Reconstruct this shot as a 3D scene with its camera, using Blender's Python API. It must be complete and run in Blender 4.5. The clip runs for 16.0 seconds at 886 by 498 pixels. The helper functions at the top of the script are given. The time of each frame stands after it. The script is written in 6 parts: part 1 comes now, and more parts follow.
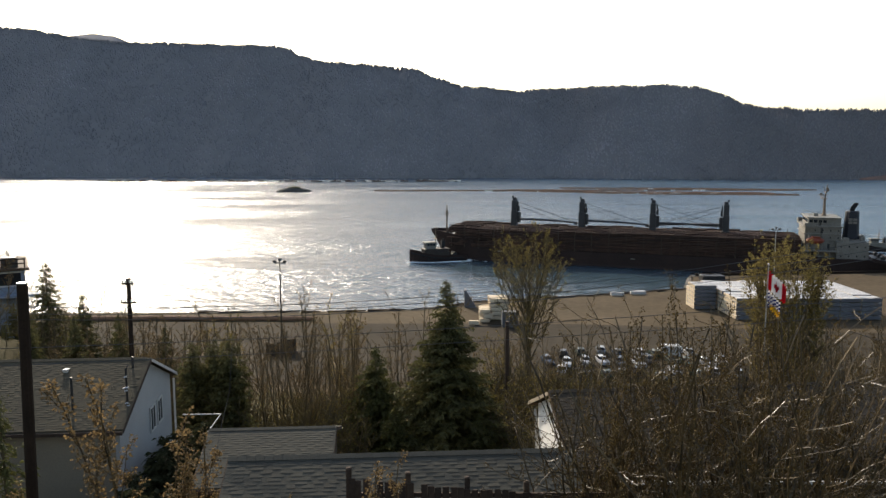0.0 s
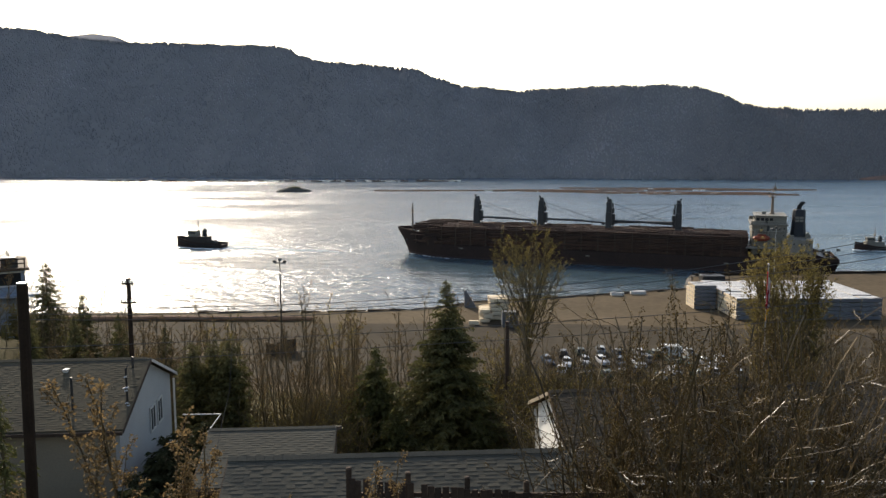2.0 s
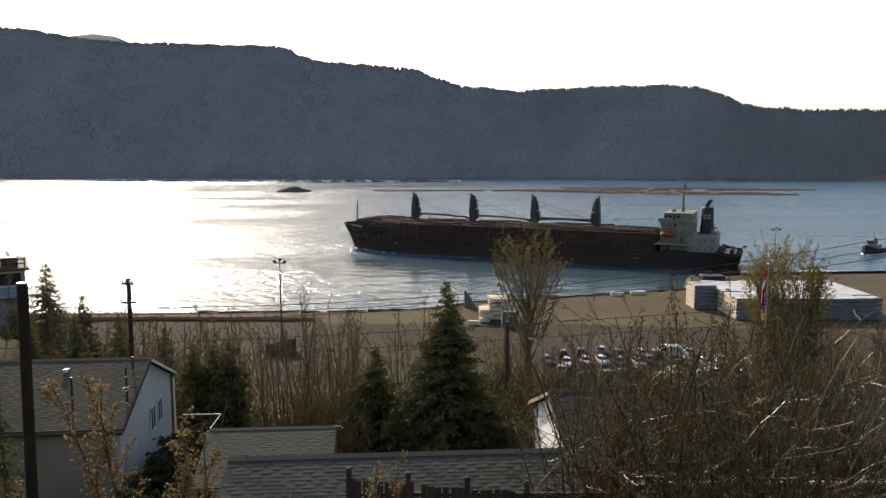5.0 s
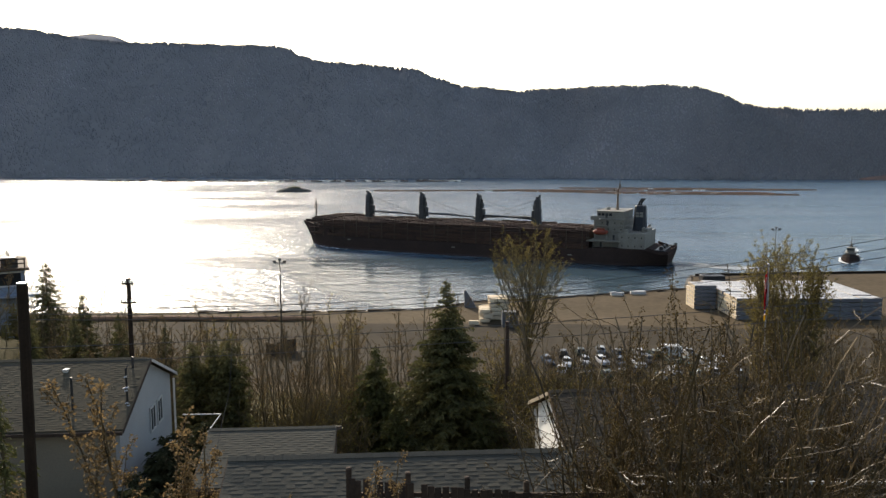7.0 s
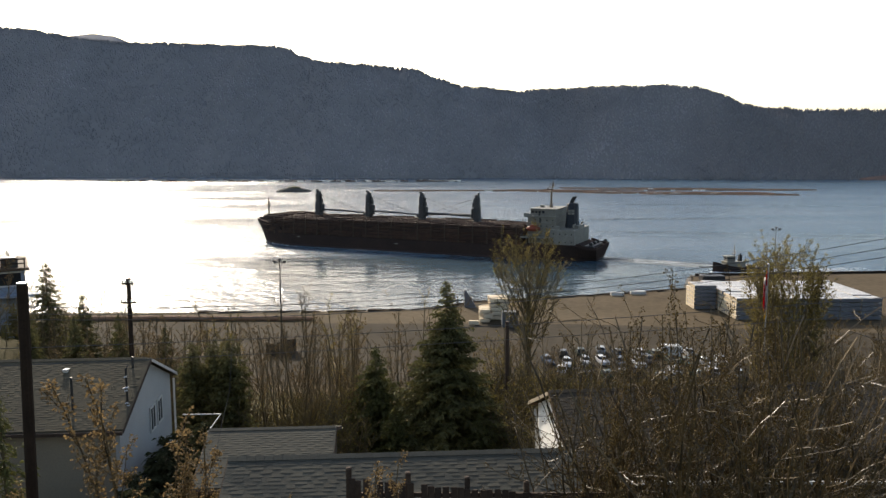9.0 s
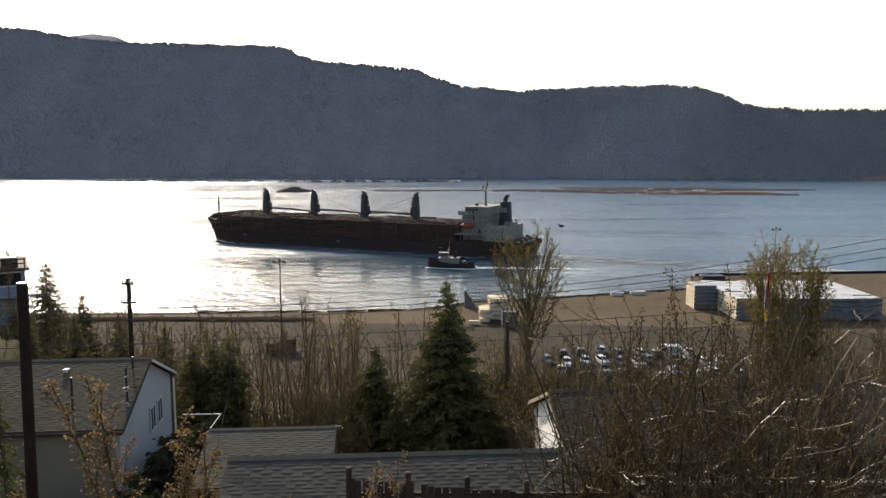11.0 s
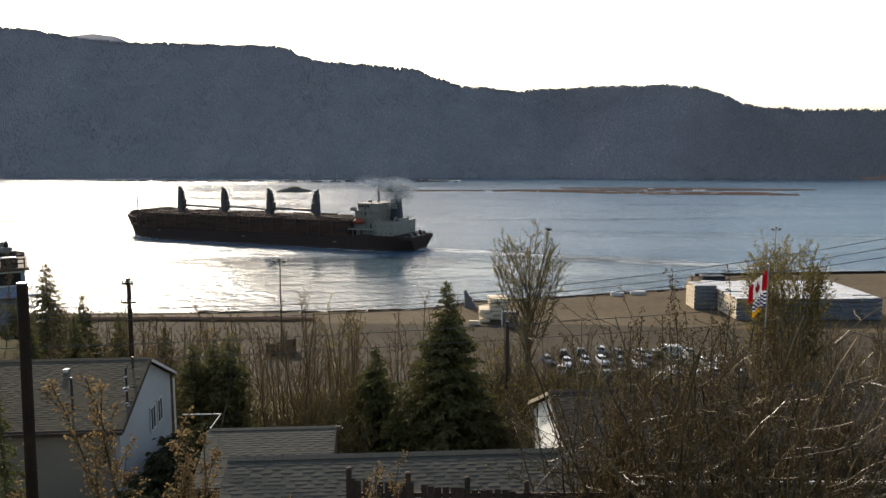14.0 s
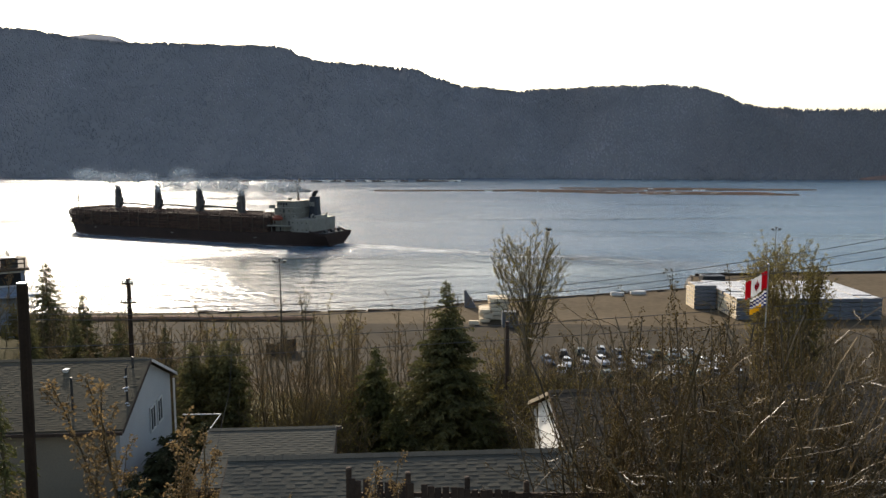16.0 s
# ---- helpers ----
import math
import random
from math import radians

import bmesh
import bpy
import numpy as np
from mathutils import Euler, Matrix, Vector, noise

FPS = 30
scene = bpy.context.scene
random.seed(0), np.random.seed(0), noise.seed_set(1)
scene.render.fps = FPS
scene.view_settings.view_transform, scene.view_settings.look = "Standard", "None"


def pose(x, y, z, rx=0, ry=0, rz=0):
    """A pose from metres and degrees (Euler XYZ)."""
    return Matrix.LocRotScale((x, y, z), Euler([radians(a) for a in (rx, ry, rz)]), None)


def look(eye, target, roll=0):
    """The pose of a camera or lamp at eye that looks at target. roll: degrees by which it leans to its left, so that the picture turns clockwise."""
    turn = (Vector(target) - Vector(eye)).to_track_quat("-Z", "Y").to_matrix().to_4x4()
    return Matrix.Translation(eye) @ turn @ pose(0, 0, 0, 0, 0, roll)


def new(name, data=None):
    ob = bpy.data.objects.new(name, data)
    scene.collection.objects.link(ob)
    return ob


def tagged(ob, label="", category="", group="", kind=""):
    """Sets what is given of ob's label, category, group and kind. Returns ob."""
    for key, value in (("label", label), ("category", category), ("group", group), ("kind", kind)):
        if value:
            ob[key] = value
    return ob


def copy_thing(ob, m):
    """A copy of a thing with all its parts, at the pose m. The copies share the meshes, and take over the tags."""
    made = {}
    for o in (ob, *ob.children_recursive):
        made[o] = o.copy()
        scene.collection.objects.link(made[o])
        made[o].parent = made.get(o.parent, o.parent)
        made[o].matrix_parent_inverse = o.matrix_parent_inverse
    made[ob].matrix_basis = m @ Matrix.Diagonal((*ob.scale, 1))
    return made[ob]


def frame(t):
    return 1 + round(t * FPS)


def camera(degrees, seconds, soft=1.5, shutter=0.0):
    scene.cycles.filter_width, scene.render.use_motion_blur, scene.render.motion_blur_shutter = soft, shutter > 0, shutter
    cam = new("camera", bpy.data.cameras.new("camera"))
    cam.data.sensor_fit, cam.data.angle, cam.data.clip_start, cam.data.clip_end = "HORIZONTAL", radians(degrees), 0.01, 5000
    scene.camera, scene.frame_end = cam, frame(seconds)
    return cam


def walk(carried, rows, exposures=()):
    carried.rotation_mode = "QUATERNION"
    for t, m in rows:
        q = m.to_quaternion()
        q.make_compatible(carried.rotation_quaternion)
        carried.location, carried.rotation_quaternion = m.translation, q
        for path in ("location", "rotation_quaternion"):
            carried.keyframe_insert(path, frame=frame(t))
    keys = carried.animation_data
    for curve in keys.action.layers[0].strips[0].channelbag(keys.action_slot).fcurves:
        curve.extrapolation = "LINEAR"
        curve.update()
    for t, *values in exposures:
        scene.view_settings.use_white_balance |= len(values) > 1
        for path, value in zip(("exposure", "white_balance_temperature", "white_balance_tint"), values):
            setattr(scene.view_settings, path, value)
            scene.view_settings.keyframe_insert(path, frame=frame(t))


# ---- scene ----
cam = camera(60, 16.0, soft=1.45, shutter=0.0)
EYE = (0.0, 0.0, 44.2)
VIEW = look(EYE, (0.0, 100.0, 31.45))
walk(cam, [(0.0, VIEW), (16.0, VIEW)], exposures=[(0.0, 0.70, 7300, 10), (4.0, 0.72, 7300, 10), (7.0, 0.76, 7300, 10), (9.0, 0.80, 7300, 10), (16.0, 0.80, 7300, 10)])

# ---- light ----
SUN_BEARING, SUN_HEIGHT = -25.0, 29.0   # degrees left of straight ahead, degrees above the horizon
world = bpy.data.worlds.new("sky")
scene.world = world
world.use_nodes = True
wn = world.node_tree
sky = wn.nodes.new("ShaderNodeTexSky")
sky.sky_type = "NISHITA"
sky.sun_disc = False
sky.sun_elevation, sky.sun_rotation = radians(SUN_HEIGHT), radians(SUN_BEARING)
sky.air_density, sky.dust_density, sky.ozone_density = 1.0, 1.8, 1.0
wn.links.new(sky.outputs[0], wn.nodes["Background"].inputs[0])
wn.nodes["Background"].inputs[1].default_value = 0.15

sun_data = bpy.data.lights.new("sun", "SUN")
sun_data.energy, sun_data.angle, sun_data.color = 3.5, radians(0.6), (1.0, 0.95, 0.87)
sun = new("sun", sun_data)
sb, sh = radians(SUN_BEARING), radians(SUN_HEIGHT)
SUN_WAY = Vector((math.sin(sb) * math.cos(sh), math.cos(sb) * math.cos(sh), math.sin(sh)))
sun.matrix_world = look(SUN_WAY * 300, (0, 0, 0))


# ---- materials ----
def mat(name, a, b=None, big=0.6, fine=9.0, rough=0.8, metal=0.0, bump=0.25, relief=0.02, island=0.0, piece=0.0, spec=0.25, glow=0.0):
    """Two colours mixed by a coarse and a fine grain, with fine relief; island and piece vary single pieces."""
    m = bpy.data.materials.new(name)
    m.use_nodes = True
    nt = m.node_tree
    bs = nt.nodes["Principled BSDF"]
    b = b or tuple(c * 0.6 for c in a)
    tc = nt.nodes.new("ShaderNodeTexCoord")
    n1, n2 = nt.nodes.new("ShaderNodeTexNoise"), nt.nodes.new("ShaderNodeTexNoise")
    for n, s, d in ((n1, big, 3.0), (n2, fine, 4.0)):
        n.inputs["Scale"].default_value, n.inputs["Detail"].default_value = s, d
        nt.links.new(tc.outputs["Object"], n.inputs["Vector"])
    add = nt.nodes.new("ShaderNodeMath")
    add.operation = "ADD"
    nt.links.new(n1.outputs[0], add.inputs[0])
    nt.links.new(n2.outputs[0], add.inputs[1])
    last = add.outputs[0]
    for amount, node, sock in ((island, "ShaderNodeNewGeometry", "Random Per Island"), (piece, "ShaderNodeObjectInfo", "Random")):
        if amount:
            src = nt.nodes.new(node)
            mul = nt.nodes.new("ShaderNodeMath")
            mul.operation = "MULTIPLY_ADD"
            mul.inputs[1].default_value = amount
            nt.links.new(src.outputs[sock], mul.inputs[0])
            nt.links.new(last, mul.inputs[2])
            off = nt.nodes.new("ShaderNodeMath")
            off.operation = "SUBTRACT"
            off.inputs[1].default_value = amount / 2
            nt.links.new(mul.outputs[0], off.inputs[0])
            last = off.outputs[0]
    rng = nt.nodes.new("ShaderNodeMapRange")
    rng.inputs[1].default_value, rng.inputs[2].default_value = 0.65, 1.35
    nt.links.new(last, rng.inputs[0])
    mix = nt.nodes.new("ShaderNodeMix")
    mix.data_type = "RGBA"
    mix.inputs[6].default_value, mix.inputs[7].default_value = (*a, 1), (*b, 1)
    nt.links.new(rng.outputs[0], mix.inputs[0])
    nt.links.new(mix.outputs[2], bs.inputs["Base Color"])
    bs.inputs["Roughness"].default_value, bs.inputs["Metallic"].default_value = rough, metal
    bs.inputs["Specular IOR Level"].default_value = spec
    if glow:                      # thin leaf or cloth: some of the light passes through
        tr = nt.nodes.new("ShaderNodeBsdfTranslucent")
        both = nt.nodes.new("ShaderNodeMixShader")
        both.inputs[0].default_value = glow
        nt.links.new(mix.outputs[2], tr.inputs[0])
        nt.links.new(bs.outputs[0], both.inputs[1])
        nt.links.new(tr.outputs[0], both.inputs[2])
        nt.links.new(both.outputs[0], nt.nodes["Material Output"].inputs[0])
    if bump:
        bp = nt.nodes.new("ShaderNodeBump")
        bp.inputs["Strength"].default_value, bp.inputs["Distance"].default_value = bump, relief
        nt.links.new(n2.outputs[0], bp.inputs["Height"])
        nt.links.new(bp.outputs[0], bs.inputs["Normal"])
    return m


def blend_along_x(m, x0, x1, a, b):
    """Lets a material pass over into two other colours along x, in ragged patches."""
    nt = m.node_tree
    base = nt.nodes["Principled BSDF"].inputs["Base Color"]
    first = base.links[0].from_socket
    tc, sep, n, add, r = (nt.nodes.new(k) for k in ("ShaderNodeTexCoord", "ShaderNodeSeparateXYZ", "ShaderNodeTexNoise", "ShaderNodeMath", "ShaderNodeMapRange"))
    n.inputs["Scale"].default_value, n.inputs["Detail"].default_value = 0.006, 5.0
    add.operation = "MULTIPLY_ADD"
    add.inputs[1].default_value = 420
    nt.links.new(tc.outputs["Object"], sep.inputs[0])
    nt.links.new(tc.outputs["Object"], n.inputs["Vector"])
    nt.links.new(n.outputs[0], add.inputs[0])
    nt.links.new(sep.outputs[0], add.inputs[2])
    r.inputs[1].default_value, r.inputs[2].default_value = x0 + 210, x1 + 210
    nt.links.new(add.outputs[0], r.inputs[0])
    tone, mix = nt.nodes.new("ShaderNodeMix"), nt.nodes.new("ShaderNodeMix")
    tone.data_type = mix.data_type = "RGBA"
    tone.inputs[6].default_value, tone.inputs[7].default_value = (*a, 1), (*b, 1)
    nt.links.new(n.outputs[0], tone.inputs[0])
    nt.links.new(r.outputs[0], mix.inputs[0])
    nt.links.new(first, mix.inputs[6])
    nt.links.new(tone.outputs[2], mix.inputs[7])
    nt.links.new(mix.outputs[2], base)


def water_material(name="sea water", waves=1.0, sheen=(0.16, 0.26), cover=0.0, foam=0.0, tint=(0.044, 0.085, 0.124)):
    """Rippled water. cover lets a sheet of it thin out by its cover attribute; foam mixes in pale froth."""
    m = bpy.data.materials.new(name)
    m.use_nodes = True
    nt = m.node_tree
    bs = nt.nodes["Principled BSDF"]
    bs.inputs["Base Color"].default_value = (*tint, 1)
    bs.inputs["IOR"].default_value = 1.333
    tc = nt.nodes.new("ShaderNodeTexCoord")

    def grain(sx, sy, scale, detail, turn=0.0):
        mp = nt.nodes.new("ShaderNodeMapping")
        mp.inputs["Scale"].default_value = (sx, sy, 1)
        mp.inputs["Rotation"].default_value = (0, 0, radians(turn))
        n = nt.nodes.new("ShaderNodeTexNoise")
        n.inputs["Scale"].default_value, n.inputs["Detail"].default_value = scale, detail
        nt.links.new(tc.outputs["Object"], mp.inputs["Vector"])
        nt.links.new(mp.outputs[0], n.inputs["Vector"])
        return n.outputs[0]

    def spread(source, a, b, c, d):
        r = nt.nodes.new("ShaderNodeMapRange")
        for i, v in enumerate((a, b, c, d)):
            r.inputs[i + 1].default_value = v
        nt.links.new(source, r.inputs[0])
        return r.outputs[0]

    def times(a, b, how="MULTIPLY"):
        n = nt.nodes.new("ShaderNodeMath")
        n.operation = how
        for i, v in enumerate((a, b)):
            if isinstance(v, float):
                n.inputs[i].default_value = v
            else:
                nt.links.new(v, n.inputs[i])
        return n.outputs[0]

    calm = grain(0.22, 1.0, 0.015, 5.0, 6)           # slicks and wind lanes
    nt.links.new(spread(calm, 0.38, 0.62, *sheen), bs.inputs["Roughness"])
    height = times(times(grain(0.5, 1.0, 0.16, 3.0, 8), 1.0), times(grain(0.7, 1.0, 0.5, 3.0, -14), 0.55), "ADD")
    bp = nt.nodes.new("ShaderNodeBump")
    bp.inputs["Distance"].default_value = 2.3 * waves
    nt.links.new(spread(calm, 0.40, 0.56, 0.42, 1.0), bp.inputs["Strength"])
    nt.links.new(height, bp.inputs["Height"])
    nt.links.new(bp.outputs[0], bs.inputs["Normal"])
    last = bs.outputs[0]
    out = nt.nodes["Material Output"].inputs[0]
    if foam:
        froth = nt.nodes.new("ShaderNodeBsdfDiffuse")
        froth.inputs[0].default_value = (0.72, 0.74, 0.74, 1)
        mix = nt.nodes.new("ShaderNodeMixShader")
        nt.links.new(spread(grain(0.10, 1.0, 0.9, 5.0), 0.40, 0.62, 0.0, foam), mix.inputs[0])
        nt.links.new(last, mix.inputs[1])
        nt.links.new(froth.outputs[0], mix.inputs[2])
        last = mix.outputs[0]
    if cover:
        share = nt.nodes.new("ShaderNodeAttribute")
        share.attribute_name = "cover"
        clear, mix = nt.nodes.new("ShaderNodeBsdfTransparent"), nt.nodes.new("ShaderNodeMixShader")
        torn = spread(grain(0.3, 1.0, 0.07, 5.0), 0.3, 0.7, -0.45, 0.45)
        full = nt.nodes.new("ShaderNodeClamp")
        nt.links.new(times(share.outputs["Fac"], times(torn, share.outputs["Fac"], "ADD")), full.inputs[0])
        nt.links.new(times(full.outputs[0], float(cover)), mix.inputs[0])
        nt.links.new(clear.outputs[0], mix.inputs[1])
        nt.links.new(last, mix.inputs[2])
        last = mix.outputs[0]
    nt.links.new(last, out)
    return m


WATER = water_material()
SLICK = water_material("smoothed water", 0.24, (0.11, 0.15), 0.9, 0.0, (0.050, 0.082, 0.104))
FROTH = water_material("wake water", 0.8, (0.2, 0.3), 0.9, 0.75, (0.055, 0.072, 0.08))
SLOPE = mat("hillside soil and moss", (0.065, 0.05, 0.024), (0.036, 0.035, 0.015), 0.25, 3.0, 0.95, bump=0.6, relief=0.15, spec=0.05)
YARD = mat("packed gravel", (0.108, 0.083, 0.054), (0.058, 0.044, 0.028), 0.045, 0.6, 0.95, bump=0.4, spec=0.05)
ASPHALT = mat("worn asphalt", (0.062, 0.051, 0.037), (0.028, 0.023, 0.017), 0.04, 0.5, 0.95, bump=0.3, spec=0.05)
ROCK = mat("shore rock", (0.10, 0.09, 0.08), (0.04, 0.04, 0.038), 0.6, 3.0, 0.9, bump=0.8, relief=0.3)
# aerial haze over the far hills is mixed into these three base colours
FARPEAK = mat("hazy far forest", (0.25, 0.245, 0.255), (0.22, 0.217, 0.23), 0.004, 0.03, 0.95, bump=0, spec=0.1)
FOREST = mat("haze-greyed conifer forest", (0.272, 0.262, 0.266), (0.150, 0.148, 0.152), 0.006, 0.02, 0.95, bump=0, island=0.04, spec=0.1)
HILLSOIL = mat("haze-greyed forest floor", (0.19, 0.184, 0.188), (0.15, 0.146, 0.15), 0.004, 0.05, 0.95, bump=0.0, spec=0.1)
# darker towards the right, where the painted haze thins out
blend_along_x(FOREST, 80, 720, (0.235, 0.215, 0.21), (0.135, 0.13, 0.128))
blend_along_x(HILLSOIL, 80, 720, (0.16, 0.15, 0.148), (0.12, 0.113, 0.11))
HULL = mat("black hull paint", (0.036, 0.026, 0.023), (0.052, 0.034, 0.028), 0.15, 1.2, 0.85, bump=0.15, relief=0.04, spec=0.03)
BOOT = mat("red boot topping", (0.044, 0.026, 0.024), (0.032, 0.021, 0.019), 0.2, 1.5, 0.7, bump=0.2)
DECK = mat("red-brown deck paint", (0.13, 0.05, 0.035), (0.08, 0.035, 0.028), 0.3, 2.0, 0.75)
LOG = mat("log bark", (0.078, 0.043, 0.029), (0.040, 0.025, 0.019), 0.4, 4.0, 0.9, bump=0.6, island=0.6)
STANCHION = mat("rusty buff paint", (0.078, 0.054, 0.037), (0.045, 0.03, 0.022), 0.5, 3.0, 0.7)
CRANE = mat("grey crane paint", (0.052, 0.052, 0.054), (0.034, 0.033, 0.033), 0.3, 2.0, 0.55)
WHITE = mat("weathered white paint", (0.225, 0.21, 0.18), (0.14, 0.127, 0.105), 0.35, 3.0, 0.55, bump=0.1)
BUFF = mat("buff mast paint", (0.20, 0.14, 0.095), (0.12, 0.085, 0.06), 0.5, 3.0, 0.6)
NAVY = mat("dark blue funnel paint", (0.028, 0.031, 0.038), (0.02, 0.022, 0.028), 0.5, 3.0, 0.5)
ORANGE = mat("orange lifeboat", (0.24, 0.05, 0.026), (0.16, 0.038, 0.022), 0.8, 4.0, 0.5)
GLASS = mat("dark window glass", (0.012, 0.014, 0.017), (0.02, 0.022, 0.026), 1.0, 4.0, 0.08, bump=0)
STEEL = mat("dark steel", (0.06, 0.06, 0.062), (0.035, 0.033, 0.032), 1.0, 6.0, 0.5, 0.6)
RUBBER = mat("black rubber", (0.018, 0.018, 0.018), (0.03, 0.03, 0.03), 1.0, 6.0, 0.85)
GALV = mat("galvanised steel", (0.42, 0.43, 0.44), (0.28, 0.29, 0.30), 1.5, 12.0, 0.42, 0.9)
SHINGLE = mat("weathered grey-brown asphalt shingle", (0.086, 0.074, 0.050), (0.055, 0.047, 0.033), 0.5, 22.0, 0.95, bump=0.5, relief=0.006, island=0.22, piece=0.22, spec=0.2)
SHINGLE3 = mat("weathered cool grey asphalt shingle", (0.082, 0.079, 0.063), (0.052, 0.050, 0.041), 0.5, 22.0, 0.95, bump=0.5, relief=0.006, island=0.2, piece=0.2, spec=0.2)
SHINGLE2 = mat("dark brown asphalt shingle", (0.046, 0.036, 0.025), (0.028, 0.022, 0.016), 0.5, 22.0, 0.95, bump=0.5, relief=0.006, island=0.5, piece=0.5)
# garage walls and the white house's front, far darker than its gables
BROWNWALL = mat("dull brown wall", (0.062, 0.048, 0.034), (0.042, 0.033, 0.023), 0.6, 9.0)
# gable wall colour made paler and bluer for the sky light on it
SKYTINT = mat("house wall with sky tint", (0.36, 0.362, 0.355), (0.295, 0.297, 0.29), 0.6, 14.0, 0.8, bump=0.25, relief=0.008)
WHITESIDING = mat("white painted siding", (0.74, 0.73, 0.70), (0.62, 0.60, 0.57), 0.6, 14.0, 0.7, bump=0.2, relief=0.008)
SIDING = mat("pale stucco", (0.285, 0.235, 0.17), (0.225, 0.185, 0.132), 0.6, 14.0, 0.85, bump=0.25, relief=0.008)
TRIM = mat("white trim paint", (0.50, 0.49, 0.46), (0.40, 0.38, 0.35), 0.8, 9.0, 0.6, bump=0.1)
BLUEGREY = mat("blue-grey siding", (0.20, 0.24, 0.30), (0.15, 0.18, 0.23), 0.6, 8.0, 0.75)
POLEWOOD = mat("creosoted pole wood", (0.036, 0.024, 0.017), (0.02, 0.014, 0.01), 1.5, 14.0, 0.95, bump=0.5, spec=0.1)
FENCEWOOD = mat("weathered brown fence board", (0.07, 0.045, 0.03), (0.04, 0.027, 0.02), 1.2, 16.0, 0.85, bump=0.5, piece=0.6)
BARK = mat("grey-brown bark", (0.104, 0.083, 0.046), (0.052, 0.041, 0.023), 1.0, 14.0, 0.9, bump=0.5, spec=0.2)
TWIG = mat("reddish twig bark", (0.110, 0.074, 0.034), (0.028, 0.020, 0.010), 0.8, 12.0, 0.42, bump=0.2, island=0.9, spec=0.3)
BRUSH = mat("golden-brown brush", (0.16, 0.125, 0.038), (0.075, 0.060, 0.020), 0.5, 6.0, 0.9, bump=0, island=0.6, spec=0.2, glow=0.5)
BUD = mat("opening ochre buds", (0.175, 0.12, 0.058), (0.10, 0.068, 0.034), 0.9, 7.0, 0.7, bump=0, island=0.7, spec=0.1, glow=0.5)
SHOOTBUD = mat("reddish-brown leaf buds", (0.120, 0.082, 0.030), (0.060, 0.040, 0.016), 0.9, 7.0, 0.8, bump=0, island=0.6, spec=0.1, glow=0.2)
WILLOWLEAF = mat("pale yellow willow catkins", (0.235, 0.185, 0.062), (0.14, 0.11, 0.038), 0.9, 7.0, 0.7, bump=0, island=0.6, spec=0.1, glow=0.5)
CATKIN = mat("yellow-green spring leaves", (0.27, 0.20, 0.055), (0.15, 0.12, 0.035), 0.9, 7.0, 0.7, bump=0, island=0.7, spec=0.1, glow=0.5)
NEEDLE = mat("dark green conifer needles", (0.120, 0.112, 0.042), (0.064, 0.060, 0.025), 0.7, 5.0, 0.75, bump=0, island=0.6, spec=0.15, glow=0.25)
HEDGE = mat("dark hedge needles", (0.055, 0.057, 0.027), (0.030, 0.032, 0.016), 0.7, 5.0, 0.8, bump=0, island=0.6, spec=0.1, glow=0.2)
NEEDLE2 = mat("olive green conifer sprays", (0.110, 0.108, 0.036), (0.055, 0.056, 0.021), 0.7, 5.0, 0.75, bump=0, island=0.6, spec=0.15, glow=0.25)
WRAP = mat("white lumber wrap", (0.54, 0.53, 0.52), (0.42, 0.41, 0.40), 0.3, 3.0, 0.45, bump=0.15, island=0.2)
SLATE = mat("slate grey and package-side shade", (0.13, 0.135, 0.145), (0.09, 0.092, 0.10), 0.4, 3.0, 0.7)
GLINTLOG = mat("pale glints on wet logs", (0.85, 0.80, 0.72), (0.66, 0.60, 0.52), 0.3, 3.0, 0.6, island=0.4)
BOOMLOG = mat("wet floating logs", (0.31, 0.175, 0.11), (0.19, 0.105, 0.065), 0.3, 3.0, 0.8, island=0.6)
TIMBER = mat("sawn timber and sun-warmed ends", (0.66, 0.55, 0.40), (0.50, 0.40, 0.27), 0.6, 6.0, 0.85, island=0.4)
FOAM = mat("white foam", (0.80, 0.82, 0.82), (0.6, 0.64, 0.65), 0.4, 3.0, 0.9, bump=0.4, island=0.3)
# base grey lightened for the sun's glint on the left spans
CABLE = mat("grey cable", (0.12, 0.115, 0.11), (0.085, 0.082, 0.078), 0.5, 4.0, 0.35, 0.7)
RED = mat("red cloth", (0.55, 0.02, 0.03), (0.42, 0.015, 0.025), 2.0, 20.0, 0.85, bump=0, spec=0.1, glow=0.5)
WHITECLOTH = mat("white cloth", (0.78, 0.77, 0.76), (0.68, 0.66, 0.66), 2.0, 20.0, 0.85, bump=0, spec=0.1, glow=0.5)
BLUECLOTH = mat("blue cloth", (0.03, 0.05, 0.25), (0.025, 0.04, 0.18), 2.0, 20.0, 0.85, bump=0, spec=0.1, glow=0.5)
YELLOWCLOTH = mat("yellow cloth", (0.75, 0.50, 0.04), (0.6, 0.38, 0.03), 2.0, 20.0, 0.85, bump=0, spec=0.1, glow=0.5)


